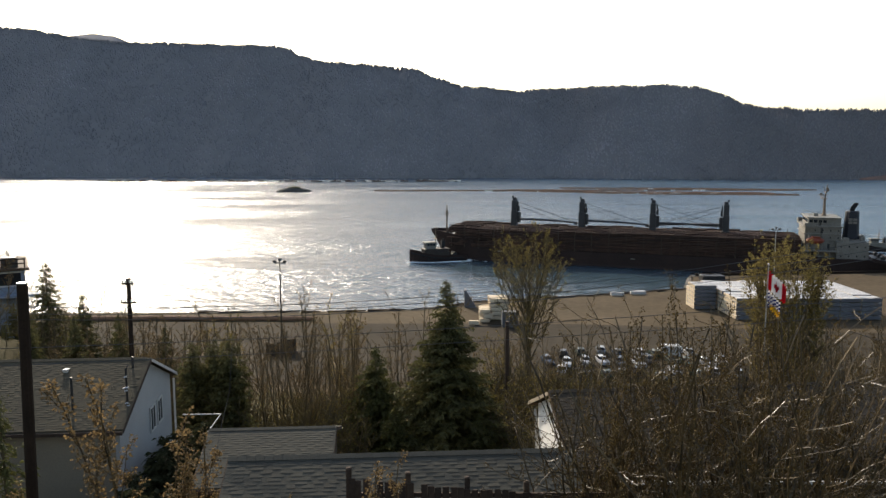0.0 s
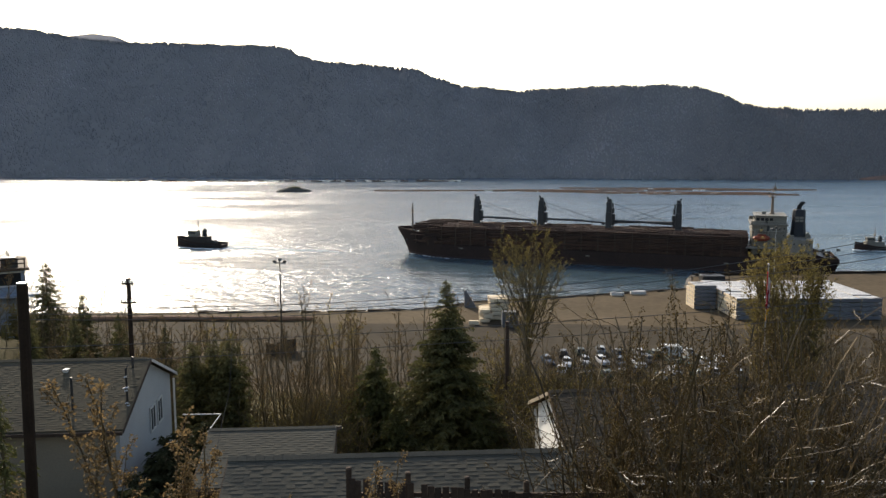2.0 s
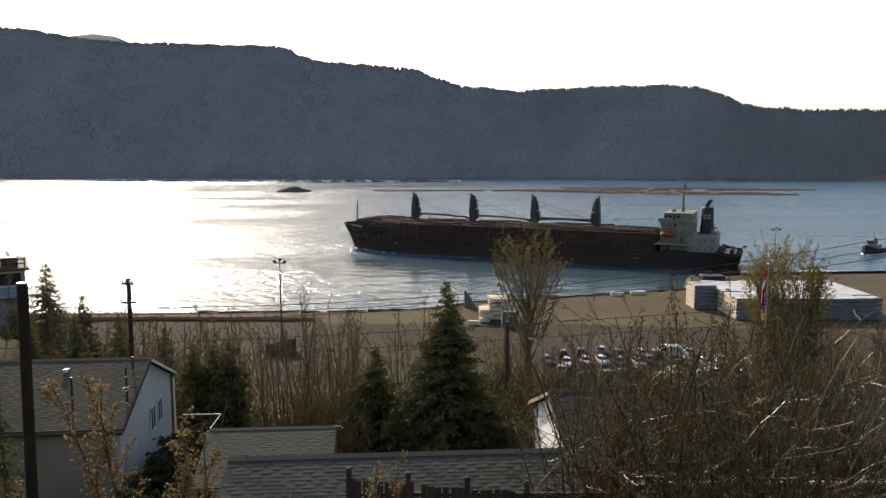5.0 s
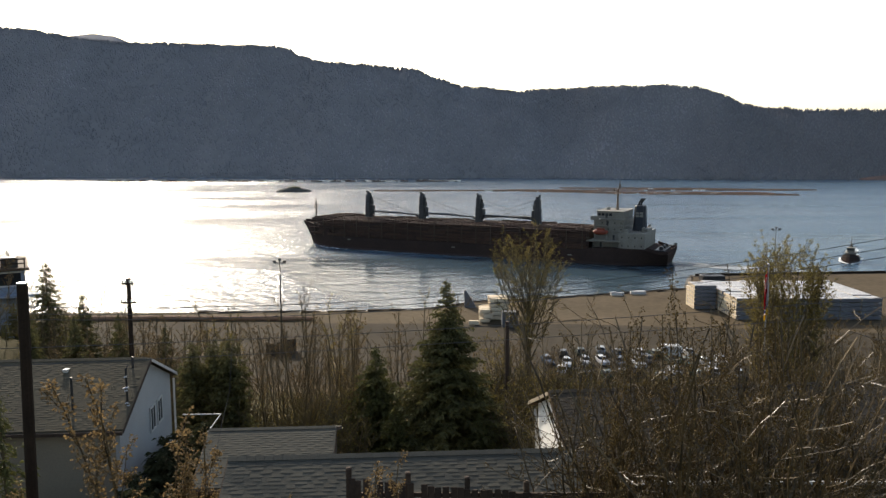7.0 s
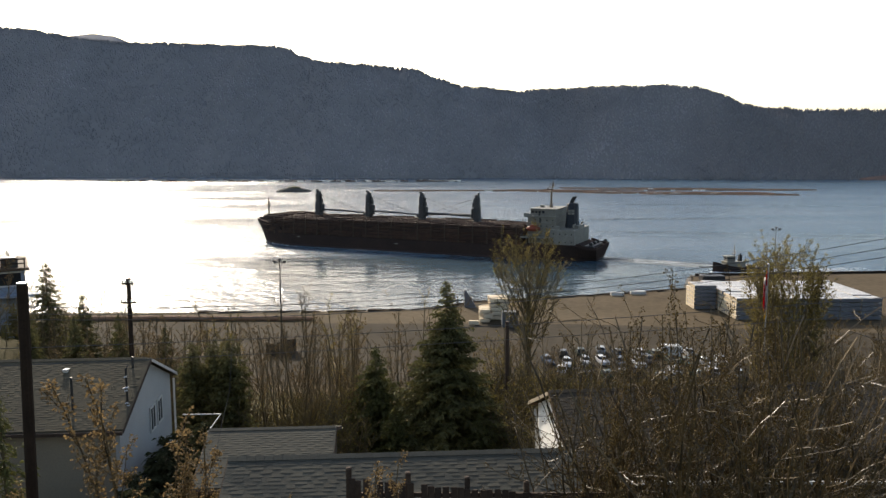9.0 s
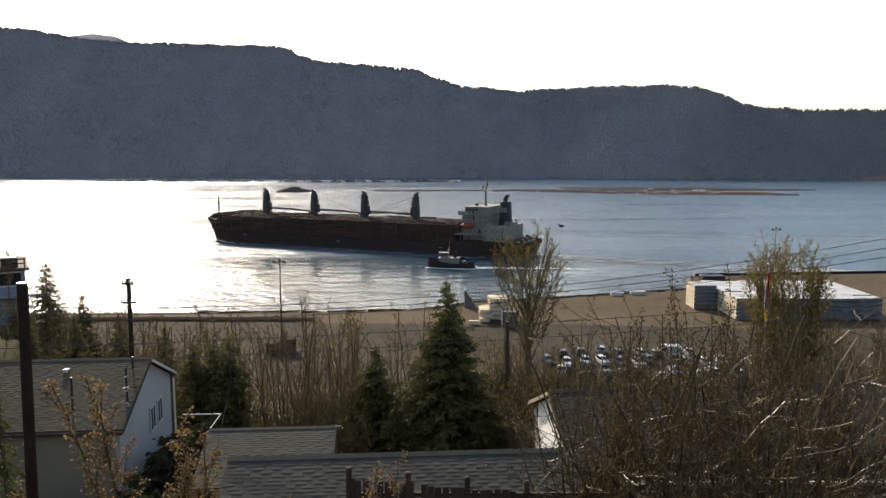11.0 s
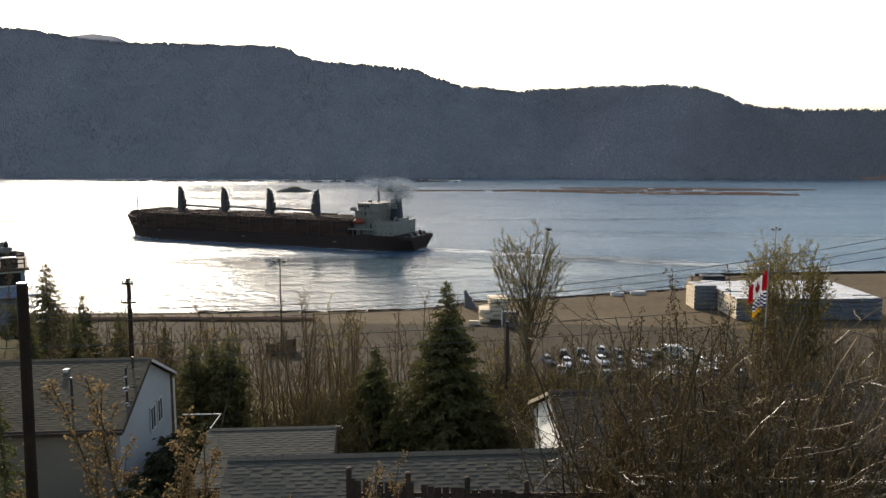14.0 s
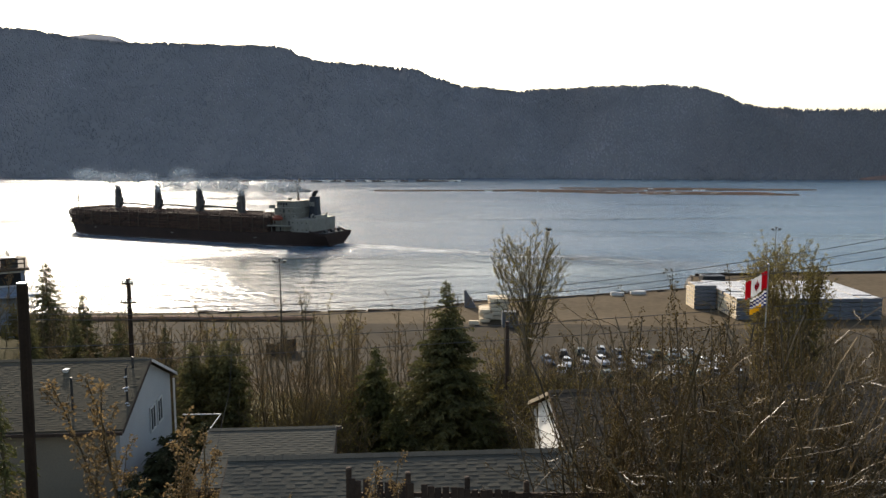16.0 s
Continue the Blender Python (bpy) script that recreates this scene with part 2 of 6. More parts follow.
# ---- mesh building ----
class M:
    """Collects vertices and faces of one mesh."""
    def __init__(self):
        self.v, self.f = [], []

    def add(self, vs, fs):
        n = len(self.v)
        self.v += [tuple(p) for p in vs]
        self.f += [tuple(i + n for i in q) for q in fs]
        return self

    def box(self, x0, x1, y0, y1, z0, z1, m=None):
        vs = [Vector(p) for p in ((x0, y0, z0), (x1, y0, z0), (x1, y1, z0), (x0, y1, z0), (x0, y0, z1), (x1, y0, z1), (x1, y1, z1), (x0, y1, z1))]
        if m:
            vs = [m @ p for p in vs]
        return self.add(vs, [(3, 2, 1, 0), (4, 5, 6, 7), (0, 1, 5, 4), (1, 2, 6, 5), (2, 3, 7, 6), (3, 0, 4, 7)])

    def slab(self, x0, x1, y0, y1, z0, z1, e=0.05):
        """A box with chamfered upright and top edges."""
        rings = []
        for z, s in ((z0, 0), (z1 - e, 0), (z1, e)):
            a, b, c, d = x0 + s, x1 - s, y0 + s, y1 - s
            rings.append([(a + e, c, z), (b - e, c, z), (b, c + e, z), (b, d - e, z), (b - e, d, z), (a + e, d, z), (a, d - e, z), (a, c + e, z)])
        return self.loft(rings, True, True)

    def loft(self, rings, closed=True, caps=False):
        n = len(rings[0])
        fs = []
        for k in range(len(rings) - 1):
            for i in range(n if closed else n - 1):
                j = (i + 1) % n
                fs.append((k * n + i, k * n + j, (k + 1) * n + j, (k + 1) * n + i))
        if caps:
            fs.append(tuple(reversed(range(n))))
            fs.append(tuple((len(rings) - 1) * n + i for i in range(n)))
        return self.add([p for r in rings for p in r], fs)

    def tube(self, pts, radii, n=6, caps=True):
        """A round bar through pts."""
        pts = [Vector(p) for p in pts]
        if not hasattr(radii, "__len__"):
            radii = [radii] * len(pts)
        rings = []
        for i, p in enumerate(pts):
            d = (pts[min(i + 1, len(pts) - 1)] - pts[max(i - 1, 0)]).normalized()
            s = d.cross(Vector((0, 0, 1)) if abs(d.z) < 0.9 else Vector((1, 0, 0))).normalized()
            u = s.cross(d)
            rings.append([p + (s * math.cos(2 * math.pi * k / n) + u * math.sin(2 * math.pi * k / n)) * radii[i] for k in range(n)])
        return self.loft(rings, True, caps)

    def ball(self, c, r, n=8, k=5):
        rings = []
        for j in range(k + 1):
            a = math.pi * (j + 0.02) / (k + 0.04) - math.pi / 2
            rings.append([(c[0] + r[0] * math.cos(a) * math.cos(2 * math.pi * i / n), c[1] + r[1] * math.cos(a) * math.sin(2 * math.pi * i / n), c[2] + r[2] * math.sin(a)) for i in range(n)])
        return self.loft(rings, True, True)


def mesh_of(name, m, material, smooth=False):
    me = bpy.data.meshes.new(name)
    me.from_pydata(m.v, [], m.f)
    me.materials.append(material)
    if smooth:
        me.shade_smooth()
    me.update()
    return me


def part(name, m, material, parent=None, label="", smooth=False, kind=""):
    """Links a mesh as one object under a thing or under a part."""
    ob = new(name, m if isinstance(m, bpy.types.Mesh) else mesh_of(name, m, material, smooth))
    if parent:
        ob.parent = parent
    return tagged(ob, label, kind=kind)


def thing(name, label, category, at=None, group="", kind=""):
    ob = new(name)
    if at is not None:
        ob.matrix_basis = at
    return tagged(ob, label, category, group, kind)


def ease(a, b, t):
    t = min(1.0, max(0.0, (t - a) / (b - a)))
    return t * t * (3 - 2 * t)


def along(table, x):
    """Smoothly read a table of pairs."""
    return float(np.interp(x, [p[0] for p in table], [p[1] for p in table]))


# ---- land ----
PROFILE = ((-80, 52), (-10, 39.5), (0, 39), (10, 37.4), (14.3, 36.1), (15.6, 33.0), (17, 31.9), (24, 31.0), (27, 29.7), (31, 29.2), (45, 26.2), (60, 20), (80, 13), (100, 8), (118, 4.8), (128, 4), (600, 4))
EDGE = ((-400, 187), (-100, 189), (-38, 190), (-5, 193), (8, 203), (43, 213), (75, 224), (80, 247), (145, 253), (500, 262))


def ground(x, y):
    z = along(PROFILE, y)
    z += 9.5 * ease(-22, -36, x) * ease(32, 48, y) * ease(105, 80, y)
    z += 0.9 * noise.noise((x * 0.08, y * 0.08, 1.7)) * ease(122, 100, y) * ease(34, 42, y)
    edge = along(EDGE, x)
    return z - 7.5 * ease(edge, edge + 9, y)


def build_land():
    xs = [-420 + 6 * i for i in range(52)] + [-108 + 1.5 * i for i in range(170)] + [147 + 8 * i for i in range(46)]
    ys = [-80, -50, -30, -15] + [-8 + 1.0 * i for i in range(68)] + [60 + 2 * i for i in range(60)] + [180 + 1.5 * i for i in range(64)]
    m = M()
    vs = [(x, y, ground(x, y)) for y in ys for x in xs]
    n = len(xs)
    m.add(vs, [(r * n + c, r * n + c + 1, (r + 1) * n + c + 1, (r + 1) * n + c) for r in range(len(ys) - 1) for c in range(n - 1)])
    land = part("ground", m, SLOPE, smooth=True)
    land.data.materials.append(YARD)
    land.data.materials.append(ROCK)
    for p in land.data.polygons:
        c = p.center
        e = along(EDGE, c.x)
        p.material_index = 2 if c.y > e - 0.5 else 1 if c.y > 124 else 0
    tagged(land, "brown wooded slope falling to a flat gravel yard", "ground", kind="structure")
    m = M()
    pts = [(-140, 128), (150, 128), (150, 160), (60, 172), (30, 176), (-60, 177), (-140, 176)]
    k = len(pts)
    m.add([(x, y, 4.0) for x, y in pts] + [(x, y, 4.05) for x, y in pts], [tuple(range(k, 2 * k))] + [(i, (i + 1) % k, k + (i + 1) % k, k + i) for i in range(k)])
    tagged(part("yard_pavement", m, ASPHALT), "worn grey-brown asphalt of the timber yard", "pavement", kind="structure")
    m = M()
    m.add([(-3200, 150, 0), (3200, 150, 0), (3200, 1700, 0), (-3200, 1700, 0)], [(0, 1, 2, 3)])
    tagged(part("water", m, WATER), "rippled blue-grey bay water with sun glitter", "water", kind="structure")


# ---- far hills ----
# slope from the eye by bearing, shaping the ridge to the camera's view
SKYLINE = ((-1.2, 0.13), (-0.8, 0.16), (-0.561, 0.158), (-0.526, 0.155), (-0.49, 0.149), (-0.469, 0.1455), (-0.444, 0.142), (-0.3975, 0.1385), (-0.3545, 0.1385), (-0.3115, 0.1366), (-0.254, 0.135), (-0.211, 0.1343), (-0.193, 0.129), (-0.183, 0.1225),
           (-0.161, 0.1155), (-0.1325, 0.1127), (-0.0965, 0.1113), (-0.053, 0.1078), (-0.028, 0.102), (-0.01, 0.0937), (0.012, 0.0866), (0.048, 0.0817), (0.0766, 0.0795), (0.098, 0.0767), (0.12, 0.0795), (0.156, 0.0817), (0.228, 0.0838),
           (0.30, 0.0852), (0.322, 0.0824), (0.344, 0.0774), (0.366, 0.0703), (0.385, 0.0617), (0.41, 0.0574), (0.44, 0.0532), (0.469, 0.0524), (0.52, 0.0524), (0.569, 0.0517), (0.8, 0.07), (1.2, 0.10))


def shore(x):
    return 1258 - 0.10 * x + 14 * math.sin(x * 0.011) + 6 * math.sin(x * 0.037)


def hill(x, t):
    """Point of the far hillside: t runs from the shore (0) to the ridge (1) and on."""
    y0 = shore(x)
    deep = 200.0
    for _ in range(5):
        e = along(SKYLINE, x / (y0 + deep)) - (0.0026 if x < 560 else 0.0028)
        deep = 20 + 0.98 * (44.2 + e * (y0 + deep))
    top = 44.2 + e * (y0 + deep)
    y = y0 + deep * t
    z = top * (min(max(t, 0.0), 1.0) ** 0.97) * (1 - 0.25 * max(0, t - 1))
    z += 14 * noise.noise((x * 0.006, y * 0.006, 3.1)) * ease(0, 0.2, t) * ease(1.0, 0.75, t)
    z += 3 * noise.noise((x * 0.03, y * 0.03, 5.1)) * ease(0, 0.1, t)
    z += (1.3 * noise.noise((x * 0.09, y * 0.09, 7.7)) + 0.8 * noise.noise((x * 0.21, y * 0.21, 2.2))) * ease(0, 0.05, t)
    return Vector((x, y, z - 2 * ease(0.02, 0, t)))


def build_hills():
    xs = [-3000 + 50 * i for i in range(38)] + [-1110 + 6 * i for i in range(371)] + [1130 + 50 * i for i in range(38)]
    ts = [-0.02, 0, 0.012] + [0.03 + 0.02 * i for i in range(49)] + [1.05, 1.15, 1.4, 1.8]
    m = M()
    n = len(xs)
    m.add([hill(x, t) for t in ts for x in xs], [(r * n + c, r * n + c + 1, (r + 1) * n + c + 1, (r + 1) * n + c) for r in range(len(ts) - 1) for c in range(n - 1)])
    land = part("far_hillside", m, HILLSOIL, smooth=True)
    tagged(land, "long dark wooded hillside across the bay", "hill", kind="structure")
    rng = random.Random(5)
    m = M()
    for _ in range(26000):
        t = rng.random() ** 0.85 * 1.02
        y = shore(0) + 190 * t
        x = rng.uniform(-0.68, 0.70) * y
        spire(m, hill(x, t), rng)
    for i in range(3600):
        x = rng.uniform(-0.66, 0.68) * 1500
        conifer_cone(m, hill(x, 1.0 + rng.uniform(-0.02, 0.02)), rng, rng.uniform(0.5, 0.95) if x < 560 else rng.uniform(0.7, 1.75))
    for i in range(900):
        x = rng.uniform(-0.7, 0.72) * 1225
        conifer_cone(m, hill(x, rng.uniform(0.0, 0.02)), rng, 0.7)
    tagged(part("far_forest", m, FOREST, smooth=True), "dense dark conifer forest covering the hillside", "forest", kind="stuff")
    m = M()
    m.loft([[(690 + 46 * math.cos(a) * (1 - f ** 2), 1196 + 12 * math.sin(a) * (1 - f), -0.5 + 8 * f + 1.2 * noise.noise((a * 2, f * 3, 1.1))) for a in [0.524 * i for i in range(12)]] for f in (0, 0.3, 0.6, 0.85, 1)], True, True)
    tagged(part("far_headland", m, mat("reddish shore bluff", (0.20, 0.115, 0.085), (0.13, 0.09, 0.075), 0.05, 0.4)), "low reddish-brown bluff at the far shore", "headland", kind="structure")
    m = M()
    rows = []
    for r in range(5):
        f = (0, 0.45, 0.8, 1, 0.93)[r]
        rows.append([(-1615 + 20 * i, 2640 + 90 * r, (474 - 0.0017 * (20 * i - 320) ** 2 + 5 * noise.noise((i * 0.7, 1.5, 4.4))) * f) for i in range(33)])
    m.loft(rows, closed=False)
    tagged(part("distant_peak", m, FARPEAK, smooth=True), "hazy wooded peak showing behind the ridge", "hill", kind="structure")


def spire(m, p, rng):
    """One tree of the forest canopy."""
    h, r, a, n = rng.uniform(4.5, 8.5), rng.uniform(1.6, 2.9), rng.random() * 6, len(m.v)
    for k in range(4):
        m.v.append((p.x + r * math.cos(a + k * 1.571), p.y + r * math.sin(a + k * 1.571), p.z - 2))
    m.v.append((p.x + rng.uniform(-0.4, 0.4), p.y, p.z + h - 3))
    m.f += [(n + k, n + (k + 1) % 4, n + 4) for k in range(4)]


def conifer_cone(m, p, rng, s=1.0):
    h = rng.uniform(3.2, 6) * s
    w = h * rng.uniform(0.5, 0.75) / max(1, s * 1.1)
    a = rng.random() * 6
    for z0, z1, r in ((-1.5, 0.68 * h, w), (0.4 * h, h, w * 0.62)):
        n = len(m.v)
        for k in range(5):
            b = a + k * 1.2566
            q = r * rng.uniform(0.75, 1.2)
            m.v.append((p.x + q * math.cos(b), p.y + q * math.sin(b), p.z + z0))
        m.v.append((p.x, p.y, p.z + z1))
        m.f += [(n + k, n + (k + 1) % 5, n + 5) for k in range(5)]


def sheet(parent, name, material, rows, label):
    """A thin film on the water; rows of (x, y, cover)."""
    m = M()
    m.loft([[(x, y, 0.05) for x, y, _ in r] for r in rows], closed=False)
    ob = part(name, m, material, parent, label, kind="stuff")
    share = ob.data.attributes.new("cover", "FLOAT", "POINT")
    for i, c in enumerate(c for r in rows for _, _, c in r):
        share.data[i].value = c
    return ob


def build_slick():
    """The smooth patch that the turning ship leaves between itself and the yard."""
    t = thing("smooth_patch", "smooth blue-grey patch of water beside the ship", "water", kind="stuff")
    front = ((205, 42), (227, 17), (240, 9), (257, 0), (270, -7), (282, -13), (294, -17), (304, -19), (312, -16), (320, -6), (330, 20))
    steps = (0, 5, 11, 20, 34, 60, 100, 150, 210)
    rows = []
    for i, (y, x) in enumerate(front):
        top = ease(0, 3, len(front) - 1 - i)
        rows.append([(x + d + 2.5 * noise.noise((y * 0.06, 0.3, 0.1)), y + 0.05 * d, top * ease(-1, 14, d) * ease(210, 120, d)) for d in steps])
    sheet(t, "film", SLICK, rows, "")
    w = thing("swell_line", "long dark swell lines spreading over the bay", "water", kind="stuff")
    for x0, x1, y0, y1, half in ((40, 330, 425, 398, 7), (70, 330, 398, 376, 4), (10, 250, 500, 512, 8), (120, 420, 640, 610, 10), (60, 300, 352, 330, 3)):
        rows = []
        for i in range(25):
            f = i / 24
            x, y = x0 + (x1 - x0) * f, y0 + (y1 - y0) * f + 5 * math.sin(3 * f + x0)
            rows.append([(x, y + half * k, 0.95 * math.sin(math.pi * f) ** 0.5 * (1 - abs(k)) ** 0.6) for k in (-1, -0.5, 0, 0.5, 1)])
        sheet(w, "film", SLICK, rows, "")
    return t


# ---- the log carrier ----
def hull_half(x, z, deck):
    """Half breadth of the hull at station x, height z."""
    k = max(0.0, min(1.0, (z + 2) / (deck + 2)))
    bow_end = 169.4 + 5.6 * k ** 1.5
    b = 14.0
    if x > 138:
        b *= max(0.0, 1 - ((x - 138) / (bow_end - 138)) ** 2.2) ** 0.75 if x < bow_end else 0.0
    if x < 26:
        stern_end = 1.6 * (1 - k)
        b *= 0.0 if x < stern_end else 0.30 + 0.55 * k + (0.70 - 0.55 * k) * math.sin(min(1, (x - stern_end) / (26 - stern_end)) * math.pi / 2)
    return b


def skin(x, z, deck):
    """The hull's station x at height z, with the raked stem and stern."""
    k = max(0.0, min(1.0, (z + 2) / (deck + 2)))
    if x > 138:
        x = 138 + (x - 138) * (31.4 + 5.6 * k ** 1.5) / 37
    if x < 26:
        x = 1.6 * (1 - k) + x * (24.4 + 1.6 * k) / 26
    return x


def deck_height(x):
    return 5.1 + 1.5 * ease(3, 9, x) - 1.1 * ease(30, 34, x) + 2.9 * ease(150.5, 152.5, x) + 1.8 * ease(155, 175, x)


def build_carrier():
    ship = thing("log_carrier", "black-hulled cargo ship loaded high with brown logs, under way", "ship")
    xs = [0, 2, 5, 9, 14, 20, 26] + [36 + 8 * i for i in range(13)] + [136, 140, 144, 148, 150.5, 152.5, 155, 158, 161, 164, 166, 168, 170, 171.5, 173, 174, 174.8, 174.98]
    for name, z0, z1, material, label in (("boot_topping", -2.0, 0.9, BOOT, "dull red band at the waterline"), ("hull", 0.9, None, HULL, "")):
        m = M()
        rings = []
        for x in xs:
            d = deck_height(x)
            top = d if z1 is None else z1
            side = [(skin(x, z, d), hull_half(skin(x, z, d), z, d) + (0.004 if z1 is None else 0), z) for z in (z0 + (top - z0) * k / 7 for k in range(8))]
            rings.append([(q, -b, z) for q, b, z in side] + [(q, b, z) for q, b, z in reversed(side)])
        m.loft(rings, closed=True, caps=True)
        part(name, m, material, ship, label)
    for s in (-1, 1):      # bulwarks at the bow and along the stern
        for a, b, h in ((152.5, 174.6, 1.1), (0.3, 8, 1.0)):
            outer = [(a + (b - a) * i / 10) for i in range(11)]
            m = M().loft([[(x, s * hull_half(x, deck_height(x), deck_height(x)), deck_height(x) - 0.1), (x, s * (hull_half(x, deck_height(x), deck_height(x)) + 0.1), deck_height(x) + h),
                     (x, s * max(0, hull_half(x, deck_height(x), deck_height(x)) - 0.12), deck_height(x) + h), (x, s * max(0, hull_half(x, deck_height(x), deck_height(x)) - 0.25), deck_height(x) - 0.1)] for x in outer], True, True)
            part("bulwark", m, HULL, ship)
    part("transom_rail", M().box(0.15, 0.35, -11.5, 11.5, 4.9, 6.0), HULL, ship)
    m = M()
    m.tube([(168.2, 4.2, 8.2), (168.2, 4.6, 6.2)], 0.3, 6)
    m.box(167.4, 169.0, 4.0, 4.7, 5.5, 6.6)
    m.tube([(166.8, 4.9, 6.1), (169.6, 3.9, 5.8)], 0.3, 6)
    part("anchor", m, STEEL, ship, "black stowed bow anchor")
    for x, z in ((140.0, 4.2), (88.0, 3.4), (37.0, 3.0)):
        part("load_mark", M().box(x, x + 1.6, 13.9 if x < 139 else 13.75, 14.08, z, z + 0.35), WHITE, ship, "small white hull mark")

    # deck cargo: logs laid lengthwise between stanchions
    rng = random.Random(11)
    m = M()
    z = 5.9
    while z < 12.6:
        for s in (-1, 1):
            x = 30.5 + rng.uniform(0, 3)
            while x < 158:
                n = rng.uniform(7, 12.5)
                r = rng.uniform(0.27, 0.43)
                e = min(x + n, 164.4 - max(0, z - 8.6) * 0.22)
                b = min(13.3, hull_half(min(e, 161), 9, 9.5) + 1.4 if e > 146 else 13.3)
                y = s * (b - r - rng.uniform(0, 0.35) - max(0, z - 11.6) * 0.7)
                if e - x > 2:
                    m.tube([(x, y, z + rng.uniform(-0.1, 0.1)), (e, y + rng.uniform(-0.15, 0.15), z + rng.uniform(-0.1, 0.1))], [r, r * 0.8], 6)
                x += n + 0.25
        z += 0.62
    y = -12.6
    while y < 12.7:
        x = 30.3 + rng.uniform(0, 3)
        while x < 157:
            n = rng.uniform(7, 12.5)
            r = rng.uniform(0.3, 0.46)
            e = min(x + n, 163.4)
            crown = 12.55 + 0.55 * (1 - (y / 13) ** 2) + rng.uniform(-0.12, 0.25)
            if abs(y) < hull_half(min(e, 161), 9, 9.5) + 0.6:
                m.tube([(x, y, crown), (e, y + rng.uniform(-0.3, 0.3), crown + rng.uniform(-0.15, 0.2))], [r, r * 0.8], 6)
            x += n + 0.3
        y += 0.74
    for i in range(70):                   # loose uneven logs on top, highest towards the bow
        x, y = rng.uniform(31, 156), rng.uniform(-11.5, 11.5)
        if abs(y) > hull_half(min(x + 8, 161), 9, 9.5) - 1:
            continue
        z = 13.3 + 0.55 * ease(120, 156, x) + rng.uniform(-0.1, 0.35)
        m.tube([(x, y, z), (min(x + rng.uniform(5, 11), 163), y + rng.uniform(-1.2, 1.2), z + rng.uniform(-0.3, 0.3))], [rng.uniform(0.3, 0.45), 0.28], 6)
    for i in range(44):
        x = rng.uniform(150, 157)
        y = rng.uniform(-1, 1) * (hull_half(160, 9, 9.5) + 0.2)
        z = rng.uniform(12.5, 13.7)
        m.tube([(x, y, z), (rng.uniform(162.6, 163.9), y + rng.uniform(-0.6, 0.6), z + rng.uniform(-0.2, 0.2))], [0.4, 0.3], 6)
    for x0, x1, b in ((30.6, 146, 12.2), (146, 161, 8.2)):
        m.box(x0, x1, -b, b, 5.7, 12.3)
    part("log_stow", m, LOG, ship, "tall stow of brown bark-covered logs", kind="stuff")
    me = mesh_of("stanchion", M().box(-0.16, 0.16, -0.14, 0.14, 5.0, 13.2).box(-0.10, 0.10, -0.10, 0.10, 13.2, 14.3).box(-0.26, 0.26, -0.3, 0.12, 5.0, 6.6), STANCHION)
    for i in range(21):
        for s in (-1, 1):
            x = 33 + 6.5 * i
            ob = part("stanchion", me, STANCHION, ship)
            ob.location = (x, s * (13.72 if x < 143 else 13.72 - 0.028 * (x - 143) ** 1.7), 0)
            ob.rotation_euler = (0, 0, 0 if s > 0 else math.pi)
    m = M()
    for y in (13.95, -13.95):
        for i in range(34):
            m.tube([(33.5 + 3.25 * i, y, 5.4), (33.5 + 3.25 * i, y, 7.6)], 0.03, 3)
        m.tube([(33, y, 7.6), (143, y, 7.6)], 0.03, 4)
    part("side_rail", m, DECK, ship)

    # deck cranes
    for x, way in ((138.7, -1), (110.8, -1), (83.1, -1), (55.5, 1)):
        m = M()
        for a, b, z0, z1 in ((1.4, 1.7, 5.5, 14), (1.2, 1.5, 14, 20), (1.0, 1.3, 20, 24.0), (0.65, 1.0, 24.0, 25.2)):
            m.slab(x - a - (0.35 if way < 0 else -0.35), x + a - (0.35 if way < 0 else -0.35), -b, b, z0 - 0.01, z1, 0.12)
        m.box(x - way * 0.35 - 0.3, x - way * 0.35 + 0.3, -0.8, 0.8, 25.19, 26.0)
        m.box(x + way * 0.95 - 0.25, x + way * 0.95 + 0.25, -0.7, 0.7, 24.0, 25.3)
        crane = part("crane", m, CRANE, ship, "grey deck crane with its jib lowered")
        m = M()
        o = way * 1.6
        m.box(x + min(o, o + way * 1.2), x + max(o, o + way * 1.2), -1.3, 1.3, 15.0, 19.2)
        m.box(x + min(o, o + way * 0.8), x + max(o, o + way * 0.8), -0.8, 0.8, 19.6, 21.6)
        m.box(x + min(o, o + way * 0.5), x + max(o, o + way * 0.5), -0.5, 0.5, 21.9, 23.3)
        for k in range(5):
            m.tube([(x + o + way * 0.2, -1.5, 14.8 + 1.6 * k), (x + o + way * 0.9, 1.5, 15.4 + 1.6 * k)], 0.12, 4)
        part("winch_house", m, STEEL, crane, kind="stuff")
        m = M()
        tip = x + way * 26.5
        for y in (-0.85, 0.85):
            m.tube([(x + way * 2.2, y, 16.4), (x + way * 14, y * 0.9, 16.2), (tip, y * 0.5, 15.5)], [0.34, 0.36, 0.24], 5)
        for k in range(9):
            f = k / 8
            m.tube([(x + way * (3 + 22 * f), -0.85, 16.25 - 0.6 * f), (x + way * (3 + 22 * f + 2), 0.85, 16.25 - 0.6 * f)], 0.1, 4)
        m.box(min(tip, tip - way * 1.2), max(tip, tip - way * 1.2), -0.7, 0.7, 14.6, 15.7)
        part("jib", m, CRANE, crane)
        m = M()
        for y in (-0.5, 0.5):
            m.tube([(x + way * 0.8, y, 23.7), (tip - way * 1.0, y, 15.7)], 0.045, 4)
            m.tube([(x + way * 0.8, y, 22.2), (tip - way * 8.0, y, 16.0)], 0.035, 4)
